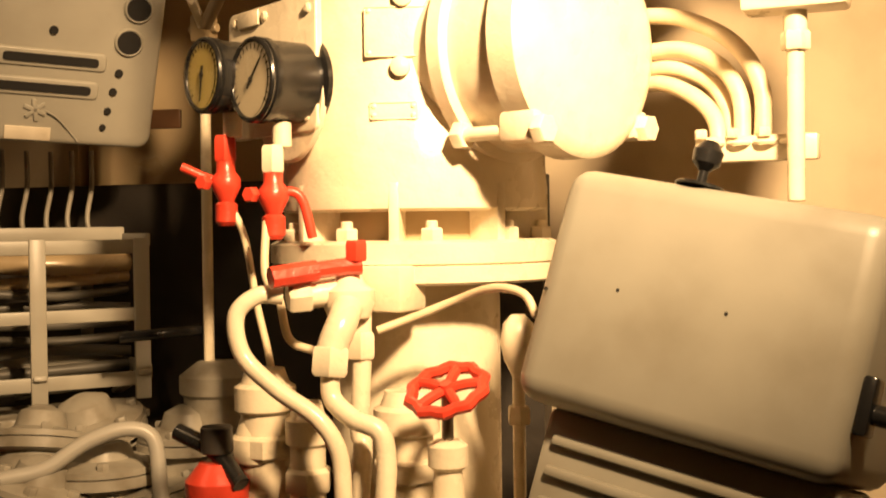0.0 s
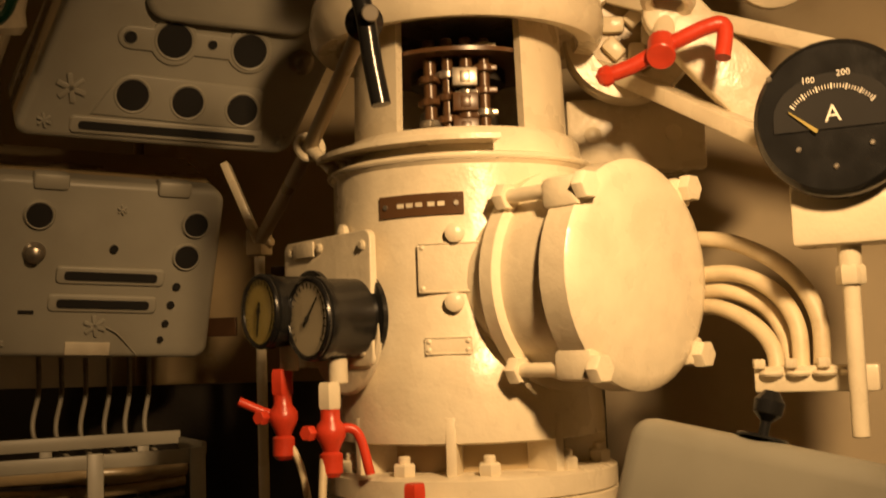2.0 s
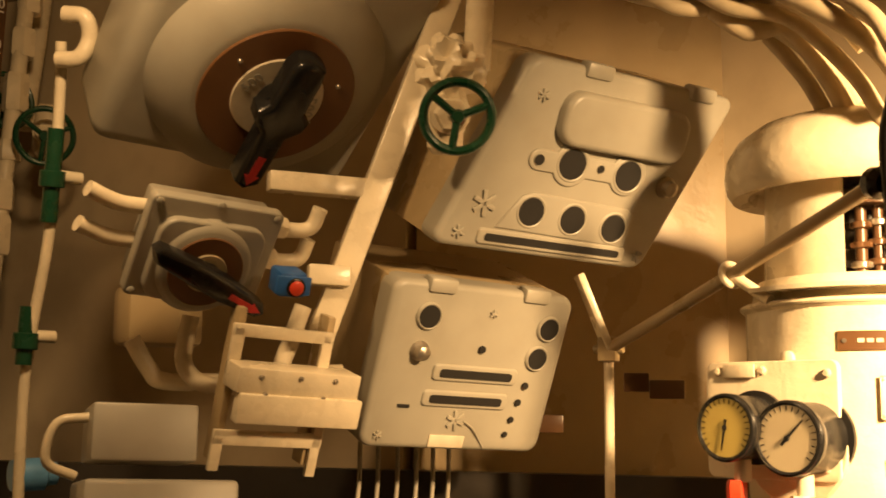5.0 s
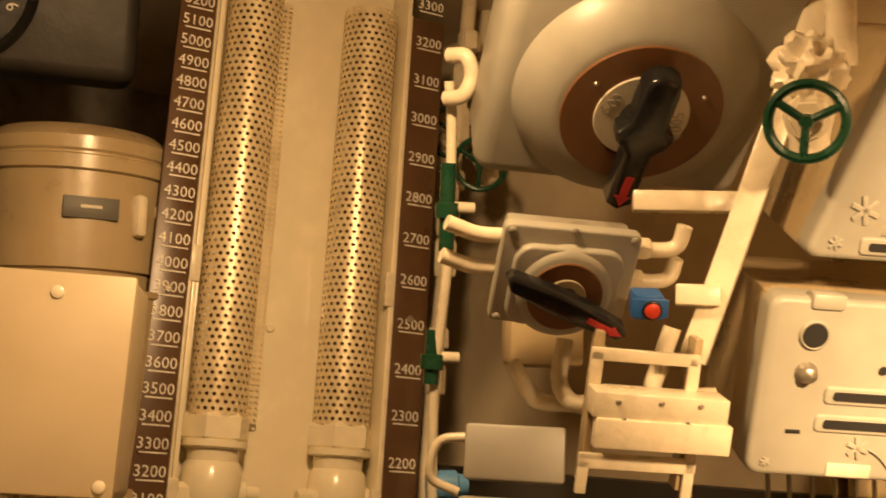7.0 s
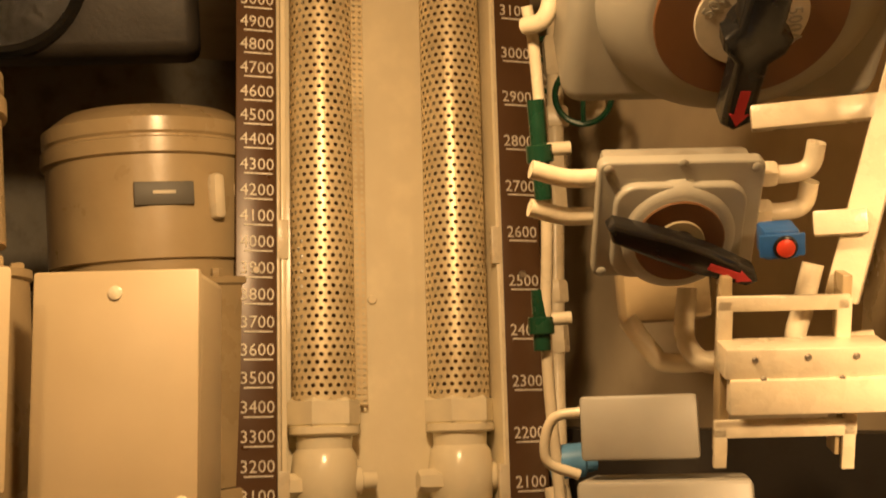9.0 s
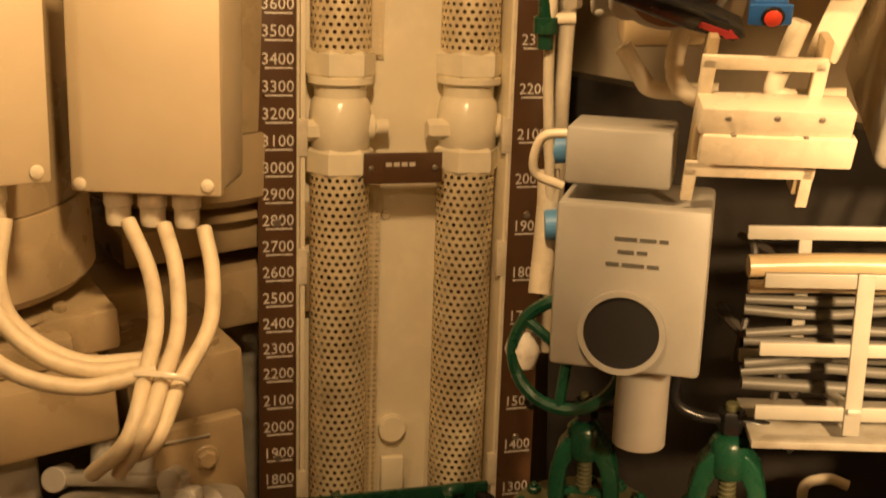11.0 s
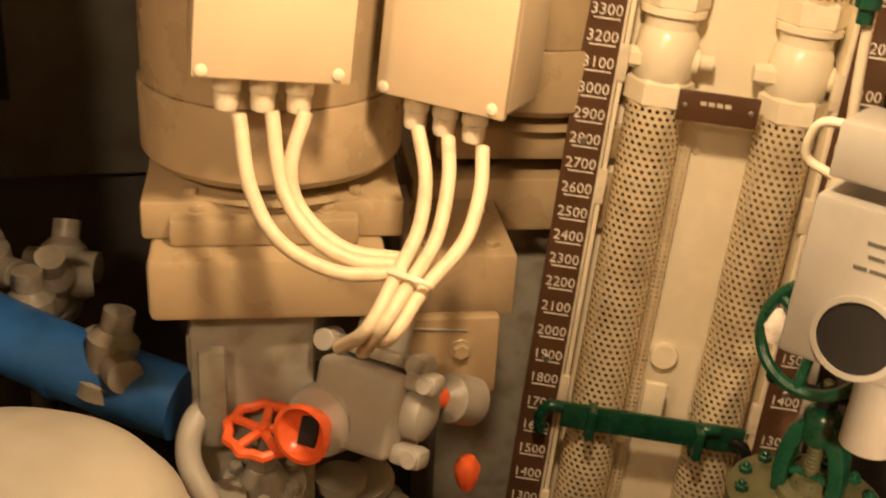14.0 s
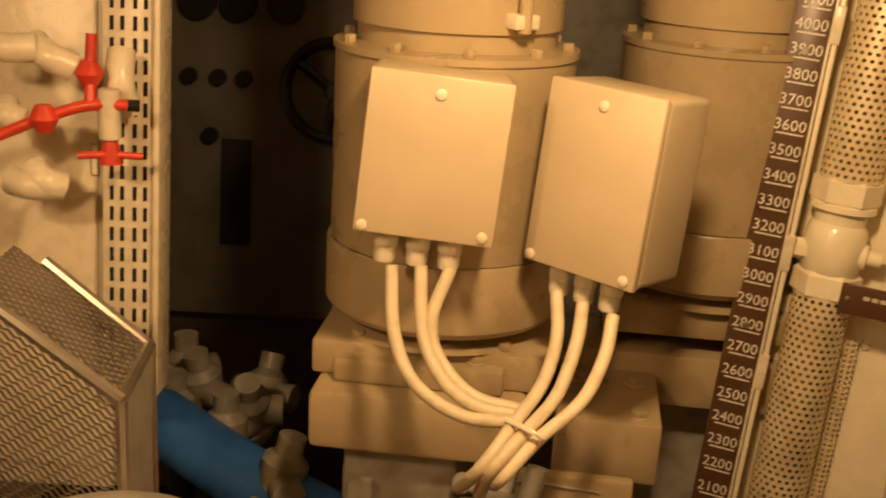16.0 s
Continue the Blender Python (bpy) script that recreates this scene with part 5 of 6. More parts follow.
# ---- two vertical motors with terminal boxes ----
def motor(x, y, r, label):
    m = thing("motor", (x, y, 1.80), label, "electric motor", "vertical motors")
    part("foot", shift(block(r * 1.5, r * 1.9, 0.07, 0.008), Matrix.Translation((0.02, 0, 0.035))), TAN, m)
    part("pedestal", lathe([(r * 0.95, 0.07), (r * 0.7, 0.085), (r * 0.66, 0.10), (r * 0.85, 0.115)], 48), TAN, m)
    part("skirt", lathe([(r * 0.94, 0.10), (r * 1.0, 0.115), (r * 1.0, 0.235), (r * 0.985, 0.24)], 56), TAN, m)
    part("body", lathe([(r * 0.97, 0.242), (r * 0.97, 0.60), (r * 0.99, 0.604), (r * 0.99, 0.616), (r * 0.8, 0.62)], 56), TAN, m)
    part("neck_band", lathe([(r * 0.8, 0.616), (r * 0.8, 0.665)], 48), TAN, m)
    part("cap", lathe([(r * 0.76, 0.65), (r * 0.84, 0.655), (r * 0.84, 0.88), (r * 0.86, 0.885), (r * 0.86, 0.91), (r * 0.7, 0.94), (0.03, 0.96)], 56), TAN, m)
    for k in range(10):
        a = radians(36 * k + 12)
        part("bolt", hexagon(0.011, 0.016, (r * 0.9 * math.cos(a), r * 0.9 * math.sin(a), 0.616)), TAN, m)
    for k in range(3):
        a = radians(-30 + 30 * k)
        part("bolt", shift(hexagon(0.012, 0.014), Matrix.Translation((r * 0.7, (-0.14 + 0.14 * k), 0.07))), TAN, m)
    for z in (0.68, 0.78):
        part("clamp_lug", shift(block(0.05, 0.05, 0.026, 0.004), Matrix.Rotation(radians(38), 4, "Z") @ Matrix.Translation((r * 0.86, 0, z))), CREAM, m)
    part("cap_band", lathe([(r * 0.84, 0.842), (r * 0.875, 0.846), (r * 0.875, 0.872), (r * 0.84, 0.876)], 56), TAN, m)
    part("hinge_post", shift(rod(0.012, 0.15, 12, at=(0, 0, 0.66)), Matrix.Rotation(radians(38), 4, "Z") @ Matrix.Translation((r * 0.93, 0, 0))), TAN, m)
    tag = part("tag", shift(block(0.006, 0.105, 0.042, 0.001), Matrix.Rotation(radians(-12), 4, "Z") @ Matrix.Translation((r * 0.842, 0, 0.77))), GREY_DARK, m, "small dark tag plate")
    part("lettering_bar", shift(block(0.001, 0.04, 0.006, 0), Matrix.Rotation(radians(-12), 4, "Z") @ Matrix.Translation((r * 0.842 + 0.0036, 0, 0.772))), LABEL, tag)
    part("grip", shift(block(0.03, 0.026, 0.085, 0.010), Matrix.Rotation(radians(16), 4, "Z") @ Matrix.Translation((r * 0.86, 0, 0.765))), CREAM, m, "pale upright grip")
    return m


motor(-0.90, 1.02, 0.235, "tan painted vertical electric motor on a foot plate")
motor(-1.27, 1.57, 0.235, "tan painted vertical electric motor on a foot plate")
base = thing("machine_base", (-0.9, 1.25, 0.5), "tan and grey painted machine base under the motors", "machine base")
part("slab", shift(block(0.70, 0.40, 0.115, 0.014), Matrix.Translation((-0.07, -0.24, 1.242))), TAN, base)
part("upper_slab", shift(block(0.56, 0.32, 0.05, 0.010), Matrix.Translation((-0.05, -0.245, 1.325))), TAN, base)
part("cabinet", shift(block(0.62, 0.22, 1.184, 0.012), Matrix.Translation((-0.08, -0.27, 0.592))), GREY_OLD, base, "grey painted lower casing")
part("rear_slab", shift(block(0.5, 1.0, 0.12, 0.01), Matrix.Translation((-0.42, 0.55, 1.20))), TAN, base)
part("rear_casing", shift(block(0.4, 0.95, 1.14, 0.01), Matrix.Translation((-0.47, 0.62, 0.57))), GREY_OLD, base)
part("foot_block", shift(block(0.36, 0.21, 0.13, 0.008), Matrix.Translation((-0.08, 0.12, 1.15))), TAN, base)
part("front_plate", shift(block(0.03, 0.24, 0.16, 0.008), Matrix.Translation((0.225, 0.05, 1.08))), TAN, base)
part("plate_seam", pipe([(0.2415, -0.05, 1.125), (0.2415, -0.045, 1.14), (0.2415, -0.01, 1.142), (0.2415, 0.11, 1.135)], 0.0025, 8), GREY_OLD, base)
for y in (-0.02, 0.10):
    part("plate_bolt", shift(join(hexagon(0.016, 0.014), rod(0.022, 0.004, 18)), Matrix.Translation((0.239, y, 1.095)) @ Matrix.Rotation(radians(90), 4, "Y")), TAN, base)
for x, y in ((0.06, 0.06), (0.06, 0.18), (-0.10, 0.06), (-0.10, 0.18)):
    part("foot_bolt", join(hexagon(0.016, 0.016, (x, y, 1.214)), rod(0.022, 0.004, 16, at=(x, y, 1.214))), TAN, base)
for x, y in ((0.19, -0.36), (0.19, -0.14), (0.02, -0.37)):
    part("foot_bolt", join(hexagon(0.014, 0.016, (x, y, 1.349)), rod(0.02, 0.004, 16, at=(x, y, 1.349))), TAN, base)
part("rib", shift(block(0.03, 0.05, 0.2, 0.010), Matrix.Translation((0.255, -0.34, 1.02))), GREY_OLD, base)


def terminal_box(m, w, h, d, n_label):
    t = thing("terminal_box", m, n_label, "terminal box", "terminal boxes on the motors")
    part("body", block(w, d, h, 0.012, (0, d / 2 + 0.014, 0), 3), BOX, t)
    part("lid", block(w * 1.005, 0.018, h * 1.005, 0.005, (0, 0.009, 0)), BOX, t)
    for x, z in ((0.0, h / 2 - 0.03), (-w / 2 + 0.014, -h / 2 + 0.012), (w / 2 - 0.02, -h / 2 + 0.016)):
        screw(t, x, z, 0.0095, -0.001, CREAM)
    for k in range(3):
        x = -w * 0.26 + w * 0.235 * k
        g = part("gland", lathe([(0.017, -h / 2 - 0.058), (0.019, -h / 2 - 0.05), (0.019, -h / 2 - 0.03), (0.0215, -h / 2 - 0.028), (0.0215, -h / 2)], 20), CREAM, t)
        g.location = (x, 0.05, 0)
    return t


terminal_box(frame_at((-0.527, 1.024, 2.136), (-0.1, 0.992, -0.08), (-0.042, 0.077, 0.996)) @ Matrix.Translation((-0.004, 0, 0.136)), 0.234, 0.272, 0.15, "cream painted steel terminal box with three cable glands, shallow")
terminal_box(frame_at((-0.655, 1.191, 2.088), (0.53, 0.847, -0.043), (-0.042, 0.077, 0.996)) @ Matrix.Translation((0.103, 0, 0.152)), 0.222, 0.322, 0.15, "cream painted steel terminal box with three cable glands, deep")
for pts in (((-0.524, 0.971, 2.087), (-0.479, 0.987, 1.985), (-0.435, 1.032, 1.917), (-0.405, 1.117, 1.882), (-0.4, 1.213, 1.885)),
            ((-0.532, 1.019, 2.089), (-0.495, 1.033, 1.983), (-0.453, 1.073, 1.924), (-0.423, 1.132, 1.895), (-0.422, 1.211, 1.884)),
            ((-0.537, 1.069, 2.087), (-0.507, 1.046, 2.01), (-0.485, 1.061, 1.95), (-0.448, 1.125, 1.901), (-0.444, 1.215, 1.884)),
            ((-0.603, 1.248, 2.037), (-0.539, 1.255, 1.979), (-0.464, 1.238, 1.927), (-0.4, 1.201, 1.884), (-0.336, 1.154, 1.828), (-0.403, 1.116, 1.755)),
            ((-0.579, 1.294, 2.029), (-0.518, 1.288, 1.98), (-0.448, 1.263, 1.916), (-0.385, 1.219, 1.876), (-0.329, 1.174, 1.834), (-0.398, 1.151, 1.75)),
            ((-0.553, 1.345, 2.023), (-0.502, 1.336, 1.971), (-0.436, 1.304, 1.916), (-0.38, 1.238, 1.865), (-0.331, 1.186, 1.815), (-0.442, 1.169, 1.747))):
    solid("motor_cable", pipe(pts, 0.0115, 12), CABLE, "cream rubber cable hanging from a terminal box", "cable", "motor cables")
solid("cable_tie", shift(ring(0.045, 0.0045, 28, 6), along((-0.391, 1.211, 1.877), (-0.374, 1.198, 1.854)) @ Matrix.Diagonal((1.0, 0.5, 1, 1))), CREAM, "cream cable band round the motor cables", "cable tie")

# ---- control box with a red funnel, and the grey valves below the motors ----
cb = thing("control_box", facing((-0.544, 1.127, 1.571), (0.78, -0.52, 0.36)), "grey cast control box with a red funnel mouth", "control box")
part("body", block(0.16, 0.15, 0.15, 0.014, (0.02, 0.08, -0.01), 3), GREY_LIGHT, cb)
part("top_flange", block(0.20, 0.05, 0.02, 0.005, (0.02, 0.06, 0.085)), GREY_OLD, cb)
for x in (-0.07, 0.11):
    part("bolt", rod(0.02, 0.05, 16, at=(x, 0.03, 0.085), axis="y"), GREY_LIGHT, cb)
part("funnel", shift(lathe([(0.03, -0.01), (0.034, 0.02), (0.05, 0.035), (0.054, 0.05), (0.046, 0.052), (0.04, 0.035), (0.02, 0.02)], 28), Matrix.Translation((-0.035, 0.0, -0.055)) @ Matrix.Rotation(radians(100), 4, "X")), ORANGE, cb, "red funnel mouth")
for z in (0.06, -0.07):
    part("lug", join(block(0.06, 0.05, 0.035, 0.010, (0.125, 0.05, z)), rod(0.016, 0.056, 16, at=(0.135, 0.02, z), axis="y")), GREY_LIGHT, cb)
part("side_boss", shift(lathe([(0.05, 0), (0.048, 0.03), (0.03, 0.04)], 24), Matrix.Translation((0.10, 0.08, 0.0)) @ Matrix.Rotation(radians(90), 4, "Y")), GREY_LIGHT, cb)
part("funnel_socket", shift(lathe([(0.066, -0.02), (0.062, 0.01), (0.045, 0.014)], 28), Matrix.Translation((-0.035, 0.012, -0.05)) @ Matrix.Rotation(radians(100), 4, "X")), GREY_LIGHT, cb)
part("funnel_core", shift(block(0.035, 0.012, 0.06, 0.004), Matrix.Translation((-0.035, -0.022, -0.058))), HOLE, cb)
for x in (-0.01, 0.05):
    part("gland", rod(0.02, 0.07, 18, at=(x, 0.08, 0.09)), GREY_LIGHT, cb)


def flanged_valve(p, wheel_r, tilt, s, label):
    v = thing("flanged_valve", Matrix.Translation(p) @ Matrix.Rotation(radians(tilt), 4, "Y") @ Matrix.Scale(s, 4), label, "valve", "grey valves with red handwheels")
    part("handwheel", shift(wheel(wheel_r / s, 0.010 / s, 5, 10), Matrix.Translation((0, 0, 0))), ORANGE, v, "red cast handwheel")
    part("stem", join(rod(0.012, 0.09, 12, at=(0, 0, -0.09)), hexagon(0.028, 0.04, (0, 0, -0.10))), GREY_OLD, v)
    part("bonnet", lathe([(0.085, -0.19), (0.085, -0.15), (0.05, -0.145), (0.03, -0.10)], 28), GREY_OLD, v)
    for k in range(6):
        part("bolt", hexagon(0.016, 0.022, (0.065 * math.cos(k * 1.047), 0.065 * math.sin(k * 1.047), -0.15)), GREY_OLD, v)
    part("body", lathe([(0.06, -0.36), (0.09, -0.30), (0.09, -0.22), (0.085, -0.19)], 28), GREY_OLD, v)
    part("port", join(pipe([(0, 0, -0.29), (0.10, 0.16, -0.29), (0.12, 0.30, -0.29)], 0.055, 18), shift(block(0.05, 0.15, 0.15, 0.012), Matrix.Translation((0.10, 0.16, -0.29)) @ Matrix.Rotation(radians(-30), 4, "Z"))), GREY_OLD, v)
    return v


flanged_valve((-0.602, 0.996, 1.476), 0.062, 12, 0.9, "grey flanged valve with a red handwheel")
flanged_valve((-0.596, 1.375, 1.222), 0.066, 25, 0.9, "grey flanged valve with a red handwheel")
ok = thing("push_knob", along((-0.62, 1.314, 1.52), (-0.572, 1.253, 1.556)), "grey cast lever boss with an orange and black knob", "knob")
part("boss", lathe([(0.05, -0.08), (0.045, -0.02), (0.02, 0.0)], 24), GREY_OLD, ok)
part("knob", rod(0.019, 0.04, 18, at=(0, 0, 0.0)), ORANGE, ok)
part("tip", rod(0.02, 0.022, 18, at=(0, 0, 0.04)), BLACK, ok)
solid("small_red_tap", shift(lathe([(0.012, -0.05), (0.022, -0.03), (0.026, 0.0), (0.014, 0.02)], 16), Matrix.Translation((-0.661, 1.378, 1.337))), ORANGE, "small red tap under the machine base", "tap")
solid("water_pipe", pipe([(-1.01, 0.376, 1.515), (-0.919, 0.531, 1.484), (-0.84, 0.699, 1.447), (-0.775, 0.843, 1.423)], 0.072, 24), BLUE, "thick blue painted pipe beside the machine base", "pipe")
solid("pipe_band", pipe([(-0.888, 0.605, 1.459), (-0.878, 0.622, 1.457)], 0.075, 24), BLUE, "blue pipe joint band", "pipe band")
solid("drain_hose", pipe([(-0.748, 0.911, 1.552), (-0.695, 0.916, 1.504), (-0.637, 0.874, 1.472), (-0.6, 0.866, 1.419), (-0.555, 0.901, 1.359)], 0.023, 14), GREY_LIGHT, "grey hose bent down beside the blue pipe", "hose")
solid("hose_bracket", shift(block(0.09, 0.07, 0.08, 0.008), Matrix.Translation((-0.757, 0.896, 1.568))), GREY_OLD, "grey bracket holding a hose", "bracket")
for i in range(9):
    p = ((-0.707, 1.14, 1.249), (-0.744, 1.211, 1.229), (-0.696, 1.262, 1.181), (-0.536, 1.129, 1.201), (-0.544, 1.243, 1.157), (-0.612, 1.085, 1.205), (-0.58, 0.916, 1.31), (-0.563, 1.311, 1.119), (-0.621, 1.209, 1.159))[i]
    b = thing("pipe_fitting", Matrix.Translation(p) @ Matrix.Rotation(0.7 * i, 4, "Z") @ Matrix.Rotation(0.5 * (i % 3), 4, "X"), "grey oily pipe fitting below the motors", "pipe fitting", "grey pipe fittings")
    part("body", lathe([(0.03, -0.08), (0.045, -0.07), (0.045, -0.05), (0.03, -0.045), (0.034, 0.02), (0.05, 0.025), (0.05, 0.045), (0.03, 0.05)], 20), GREY_OLD, b)
    part("branch", rod(0.026, 0.14, 16, at=(-0.07, 0, -0.01), axis="x"), GREY_OLD, b)
tank = thing("tank", (0.033, 0.694, 1.7475), "pale grey painted tank with a domed top", "tank")
part("shell", lathe([(0.235, -1.24), (0.235, 0.0)], 64, False), GREY, tank)
part("dome", lathe([(0.235, 0.0), (0.227, 0.035), (0.203, 0.068), (0.166, 0.095), (0.118, 0.116), (0.061, 0.129), (0.004, 0.133)], 64, False), GREY, tank)
part("weld_seam", shift(ring(0.2355, 0.004, 64, 6), Matrix.Identity(4)), GREY, tank)


# ---- green and orange yoke valves on the trunk pipe ----
trunk = thing("trunk_pipe", (-0.292, 2.015, 1.374), "grey painted trunk pipe carrying the valves", "pipe")
part("barrel", pipe([(-0.455, 1.899, 1.29), (-0.309, 2.035, 1.325), (-0.087, 2.238, 1.388)], 0.10, 28), GREY_LIGHT, trunk, world=True)


def yoke_valve(p, s, paint, flange, bar, label, slim=1.0):
    """A rising-stem valve: bolted flange, flat cast yoke, screw, cross handle."""
    v = thing("yoke_valve", Matrix.Translation(p) @ Matrix.Rotation(radians(47), 4, "Z") @ Matrix.Scale(s, 4), label, "valve", "yoke valves on the trunk pipe")
    part("flange", lathe([(0.125, -0.03), (0.128, -0.026), (0.128, -0.012), (0.124, -0.01), (0.128, -0.008), (0.128, 0.006), (0.122, 0.010)], 44), flange, v, "bolted round flange")
    for k in range(12):
        a = 2 * math.pi * k / 12
        part("bolt", join(hexagon(0.012, 0.012, (0.105 * math.cos(a), 0.105 * math.sin(a), 0.009)), rod(0.006, 0.019, 10, at=(0.105 * math.cos(a), 0.105 * math.sin(a), 0.009))), paint, v)
    part("neck", lathe([(0.05, 0.008), (0.046, 0.022), (0.03, 0.03), (0.024, 0.05)], 20), flange, v)
    arch = [(-0.074, 0.008), (-0.079, 0.05), (-0.074, 0.095), (-0.060, 0.135), (-0.038, 0.156), (-0.028, 0.160), (0.028, 0.160), (0.038, 0.156), (0.060, 0.135), (0.074, 0.095), (0.079, 0.05), (0.074, 0.008),
            (0.043, 0.008), (0.044, 0.06), (0.036, 0.10), (0.022, 0.122), (-0.022, 0.122), (-0.036, 0.10), (-0.044, 0.06), (-0.043, 0.008)]
    part("yoke", prism([(x * slim, z) for x, z in arch], 0.056 * slim, 0.007 * slim, y0=-0.028 * slim), paint, v)
    part("yoke_bush", lathe([(0.026, 0.118), (0.03, 0.125), (0.03, 0.170), (0.024, 0.178), (0.016, 0.182)], 20), paint, v)
    part("screw", join(rod(0.010, 0.20, 14, at=(0, 0, 0.03)), *[shift(ring(0.011, 0.0025, 14, 6), Matrix.Translation((0, 0, 0.065 + 0.008 * k))) for k in range(7)]), flange if paint is GREEN else paint, v, "threaded screw")
    part("gland_nut", join(hexagon(0.027, 0.016, (0, 0, 0.03)), block(0.07, 0.02, 0.012, 0.004, (0, 0, 0.05))), paint, v)
    grip = [(-0.088, 0, 0.205), (-0.04, 0, 0.205), (0.0, 0, 0.205), (0.085, 0, 0.207)] if bar == 0 else [(-0.078, 0.0, 0.275), (-0.08, 0, 0.225), (-0.045, 0, 0.205), (0, 0, 0.203), (0.05, 0, 0.196), (0.085, 0, 0.165)]
    handle = part("cross_handle", join(hexagon(0.02, 0.034, (0, 0, 0.186)), pipe(grip, 0.0085, 10)), BLACK, v, "black cross handle")
    part("ball", shift(lathe([(0.003, -0.013), (0.010, -0.009), (0.014, 0), (0.010, 0.009), (0.003, 0.013)], 14), Matrix.Translation(grip[0])), BLACK, handle)
    return v


yoke_valve((-0.333, 1.885, 1.483), 1.0, GREEN, GREEN_DUSTY, 0, "green yoke valve on a dusty bolted flange", 0.74)
yoke_valve((-0.147, 2.024, 1.489), 1.08, GREEN, GREEN_DUSTY, 1, "green yoke valve on a dusty bolted flange", 0.74)
ov = yoke_valve((-0.105, 1.753, 1.341), 0.95, ORANGE, ORANGE, 1, "orange yoke valve with an open top ring", 0.62)
part("top_ring", lathe([(0.024, 0.168), (0.062, 0.165), (0.068, 0.171), (0.066, 0.180), (0.03, 0.184), (0.024, 0.178)], 36), ORANGE, ov, "orange round plate")
part("sleeve", lathe([(0.034, 0.09), (0.033, 0.15), (0.026, 0.168)], 28), ORANGE, ov)
yoke_valve((0.044, 1.884, 1.415), 0.95, ORANGE, ORANGE, 0, "orange yoke valve with a black cross handle", 0.8)
yoke_valve((0.075, 2.053, 1.476), 0.8, ORANGE, ORANGE, 0, "orange yoke valve with a black cross handle", 0.8)
bw = thing("black_handwheel", Matrix.Translation((0.002, 1.75, 1.5)) @ Matrix.Rotation(radians(14), 4, "X"), "small black handwheel on a short spindle", "handwheel")
part("rim", wheel(0.05, 0.008, 3), BLACK, bw)
part("spindle", rod(0.009, 0.12, 12, at=(0, 0, -0.12)), BLACK, bw)
for i in range(2):
    a, b = (((-0.176, 1.685, 1.49), (-0.083, 1.646, 1.373)), ((-0.097, 1.658, 1.47), (-0.065, 1.672, 1.448)))[i]
    solid("lever_bar", pipe([a, (Vector(a) + Vector(b)) / 2, b], 0.016, 12), BLACK, "black lever bar beside the orange valves", "lever", "black levers")
gw = thing("green_handwheel", facing((-0.336, 1.849, 1.787), (0.72, -0.66, 0.22)), "large green handwheel on a spindle with a white boss", "handwheel")
part("rim", shift(wheel(0.088, 0.0105, 3), Matrix.Rotation(radians(90), 4, "X")), GREEN, gw)
part("boss", lathe([(0.02, -0.03), (0.03, 0.0), (0.02, 0.03)], 18), WHITE, gw).location = (-0.075, 0.02, 0.0)
part("spindle", rod(0.016, 0.2, 16, at=(0, 0.0, 0), axis="y"), GREEN, gw)
for i in range(4):
    a = ((-0.164, 1.864, 1.448), (0.051, 2.031, 1.475), (-0.216, 1.694, 1.458), (-0.235, 2.412, 1.436))[i]
    b = ((-0.101, 1.912, 1.425), (-0.005, 2.022, 1.433), (-0.17, 1.646, 1.38), (-0.287, 2.353, 1.416))[i]
    solid("thin_pipe", pipe([a, (Vector(a) + Vector(b)) / 2 + Vector((0, 0, 0.02)), b, Vector(b) + Vector((0.02, 0.02, -0.12))], 0.010, 10), CREAM, "thin cream painted pipe among the valves", "pipe", "thin pipes")

# ---- wire rack below the radio panel ----
rk_o = Vector((0.188, 2.374, 1.965))
rk_x = Vector((0.572, 0.82, 0.0)).normalized()
rack = thing("cable_rack", frame_at(rk_o, rk_x, (0, 0, 1)), "steel rack of flat bars with cables behind, shade put into its grey", "rack")
# Bars are grey, not cream, to include the shade below the panel.
for z in (0.0, -0.205):
    part("rail", block(0.46, 0.008, 0.022, 0.002, (-0.23, 0, z)), GREY, rack)
    part("rail", block(0.46, 0.008, 0.022, 0.002, (-0.23, 0.16, z + 0.02)), GREY, rack)
    part("end_rail", block(0.008, 0.16, 0.02, 0.002, (0.0, 0.08, z + 0.01)), GREY, rack)
for k in range(3):
    x = -0.012 - 0.155 * k
    part("post", block(0.024, 0.009, 0.25, 0.002, (x, -0.004, -0.112)), GREY, rack)
    part("post", block(0.02, 0.008, 0.22, 0.002, (x - 0.05, 0.163, -0.085)), GREY, rack)
    part("brace", shift(block(0.02, 0.008, 0.2, 0.002), Matrix.Translation((x, 0.08, -0.22)) @ Matrix.Rotation(radians(75), 4, "X")), GREY, rack)
random.seed(5)
for k in range(9):
    z = -0.035 - 0.024 * k
    r = 0.018 if k == 0 else 0.007 + 0.004 * random.random()
    pts = [(-0.46 + 0.115 * i, 0.115 + 0.03 * random.random(), z + 0.012 * random.random()) for i in range(5)]
    solid("rack_cable", shift(pipe(pts, r, 10, 4), frame_at(rk_o, rk_x, (0, 0, 1))), TAN if k < 2 else GREY_DARK, "tan and grey cable lying behind the rack", "cable", "cables behind the rack")
part("tray", block(0.46, 0.15, 0.012, 0.002, (-0.23, 0.08, -0.262)), GREY_OLD, rack, "grey painted tray floor")
part("lower_rail", block(0.46, 0.008, 0.02, 0.002, (-0.23, 0.0, -0.105)), GREY, rack)
solid("black_lever", pipe([(0.246, 2.243, 1.835), (0.293, 2.284, 1.839), (0.325, 2.35, 1.841)], 0.008, 12), BLACK, "black lever across the rack", "lever")
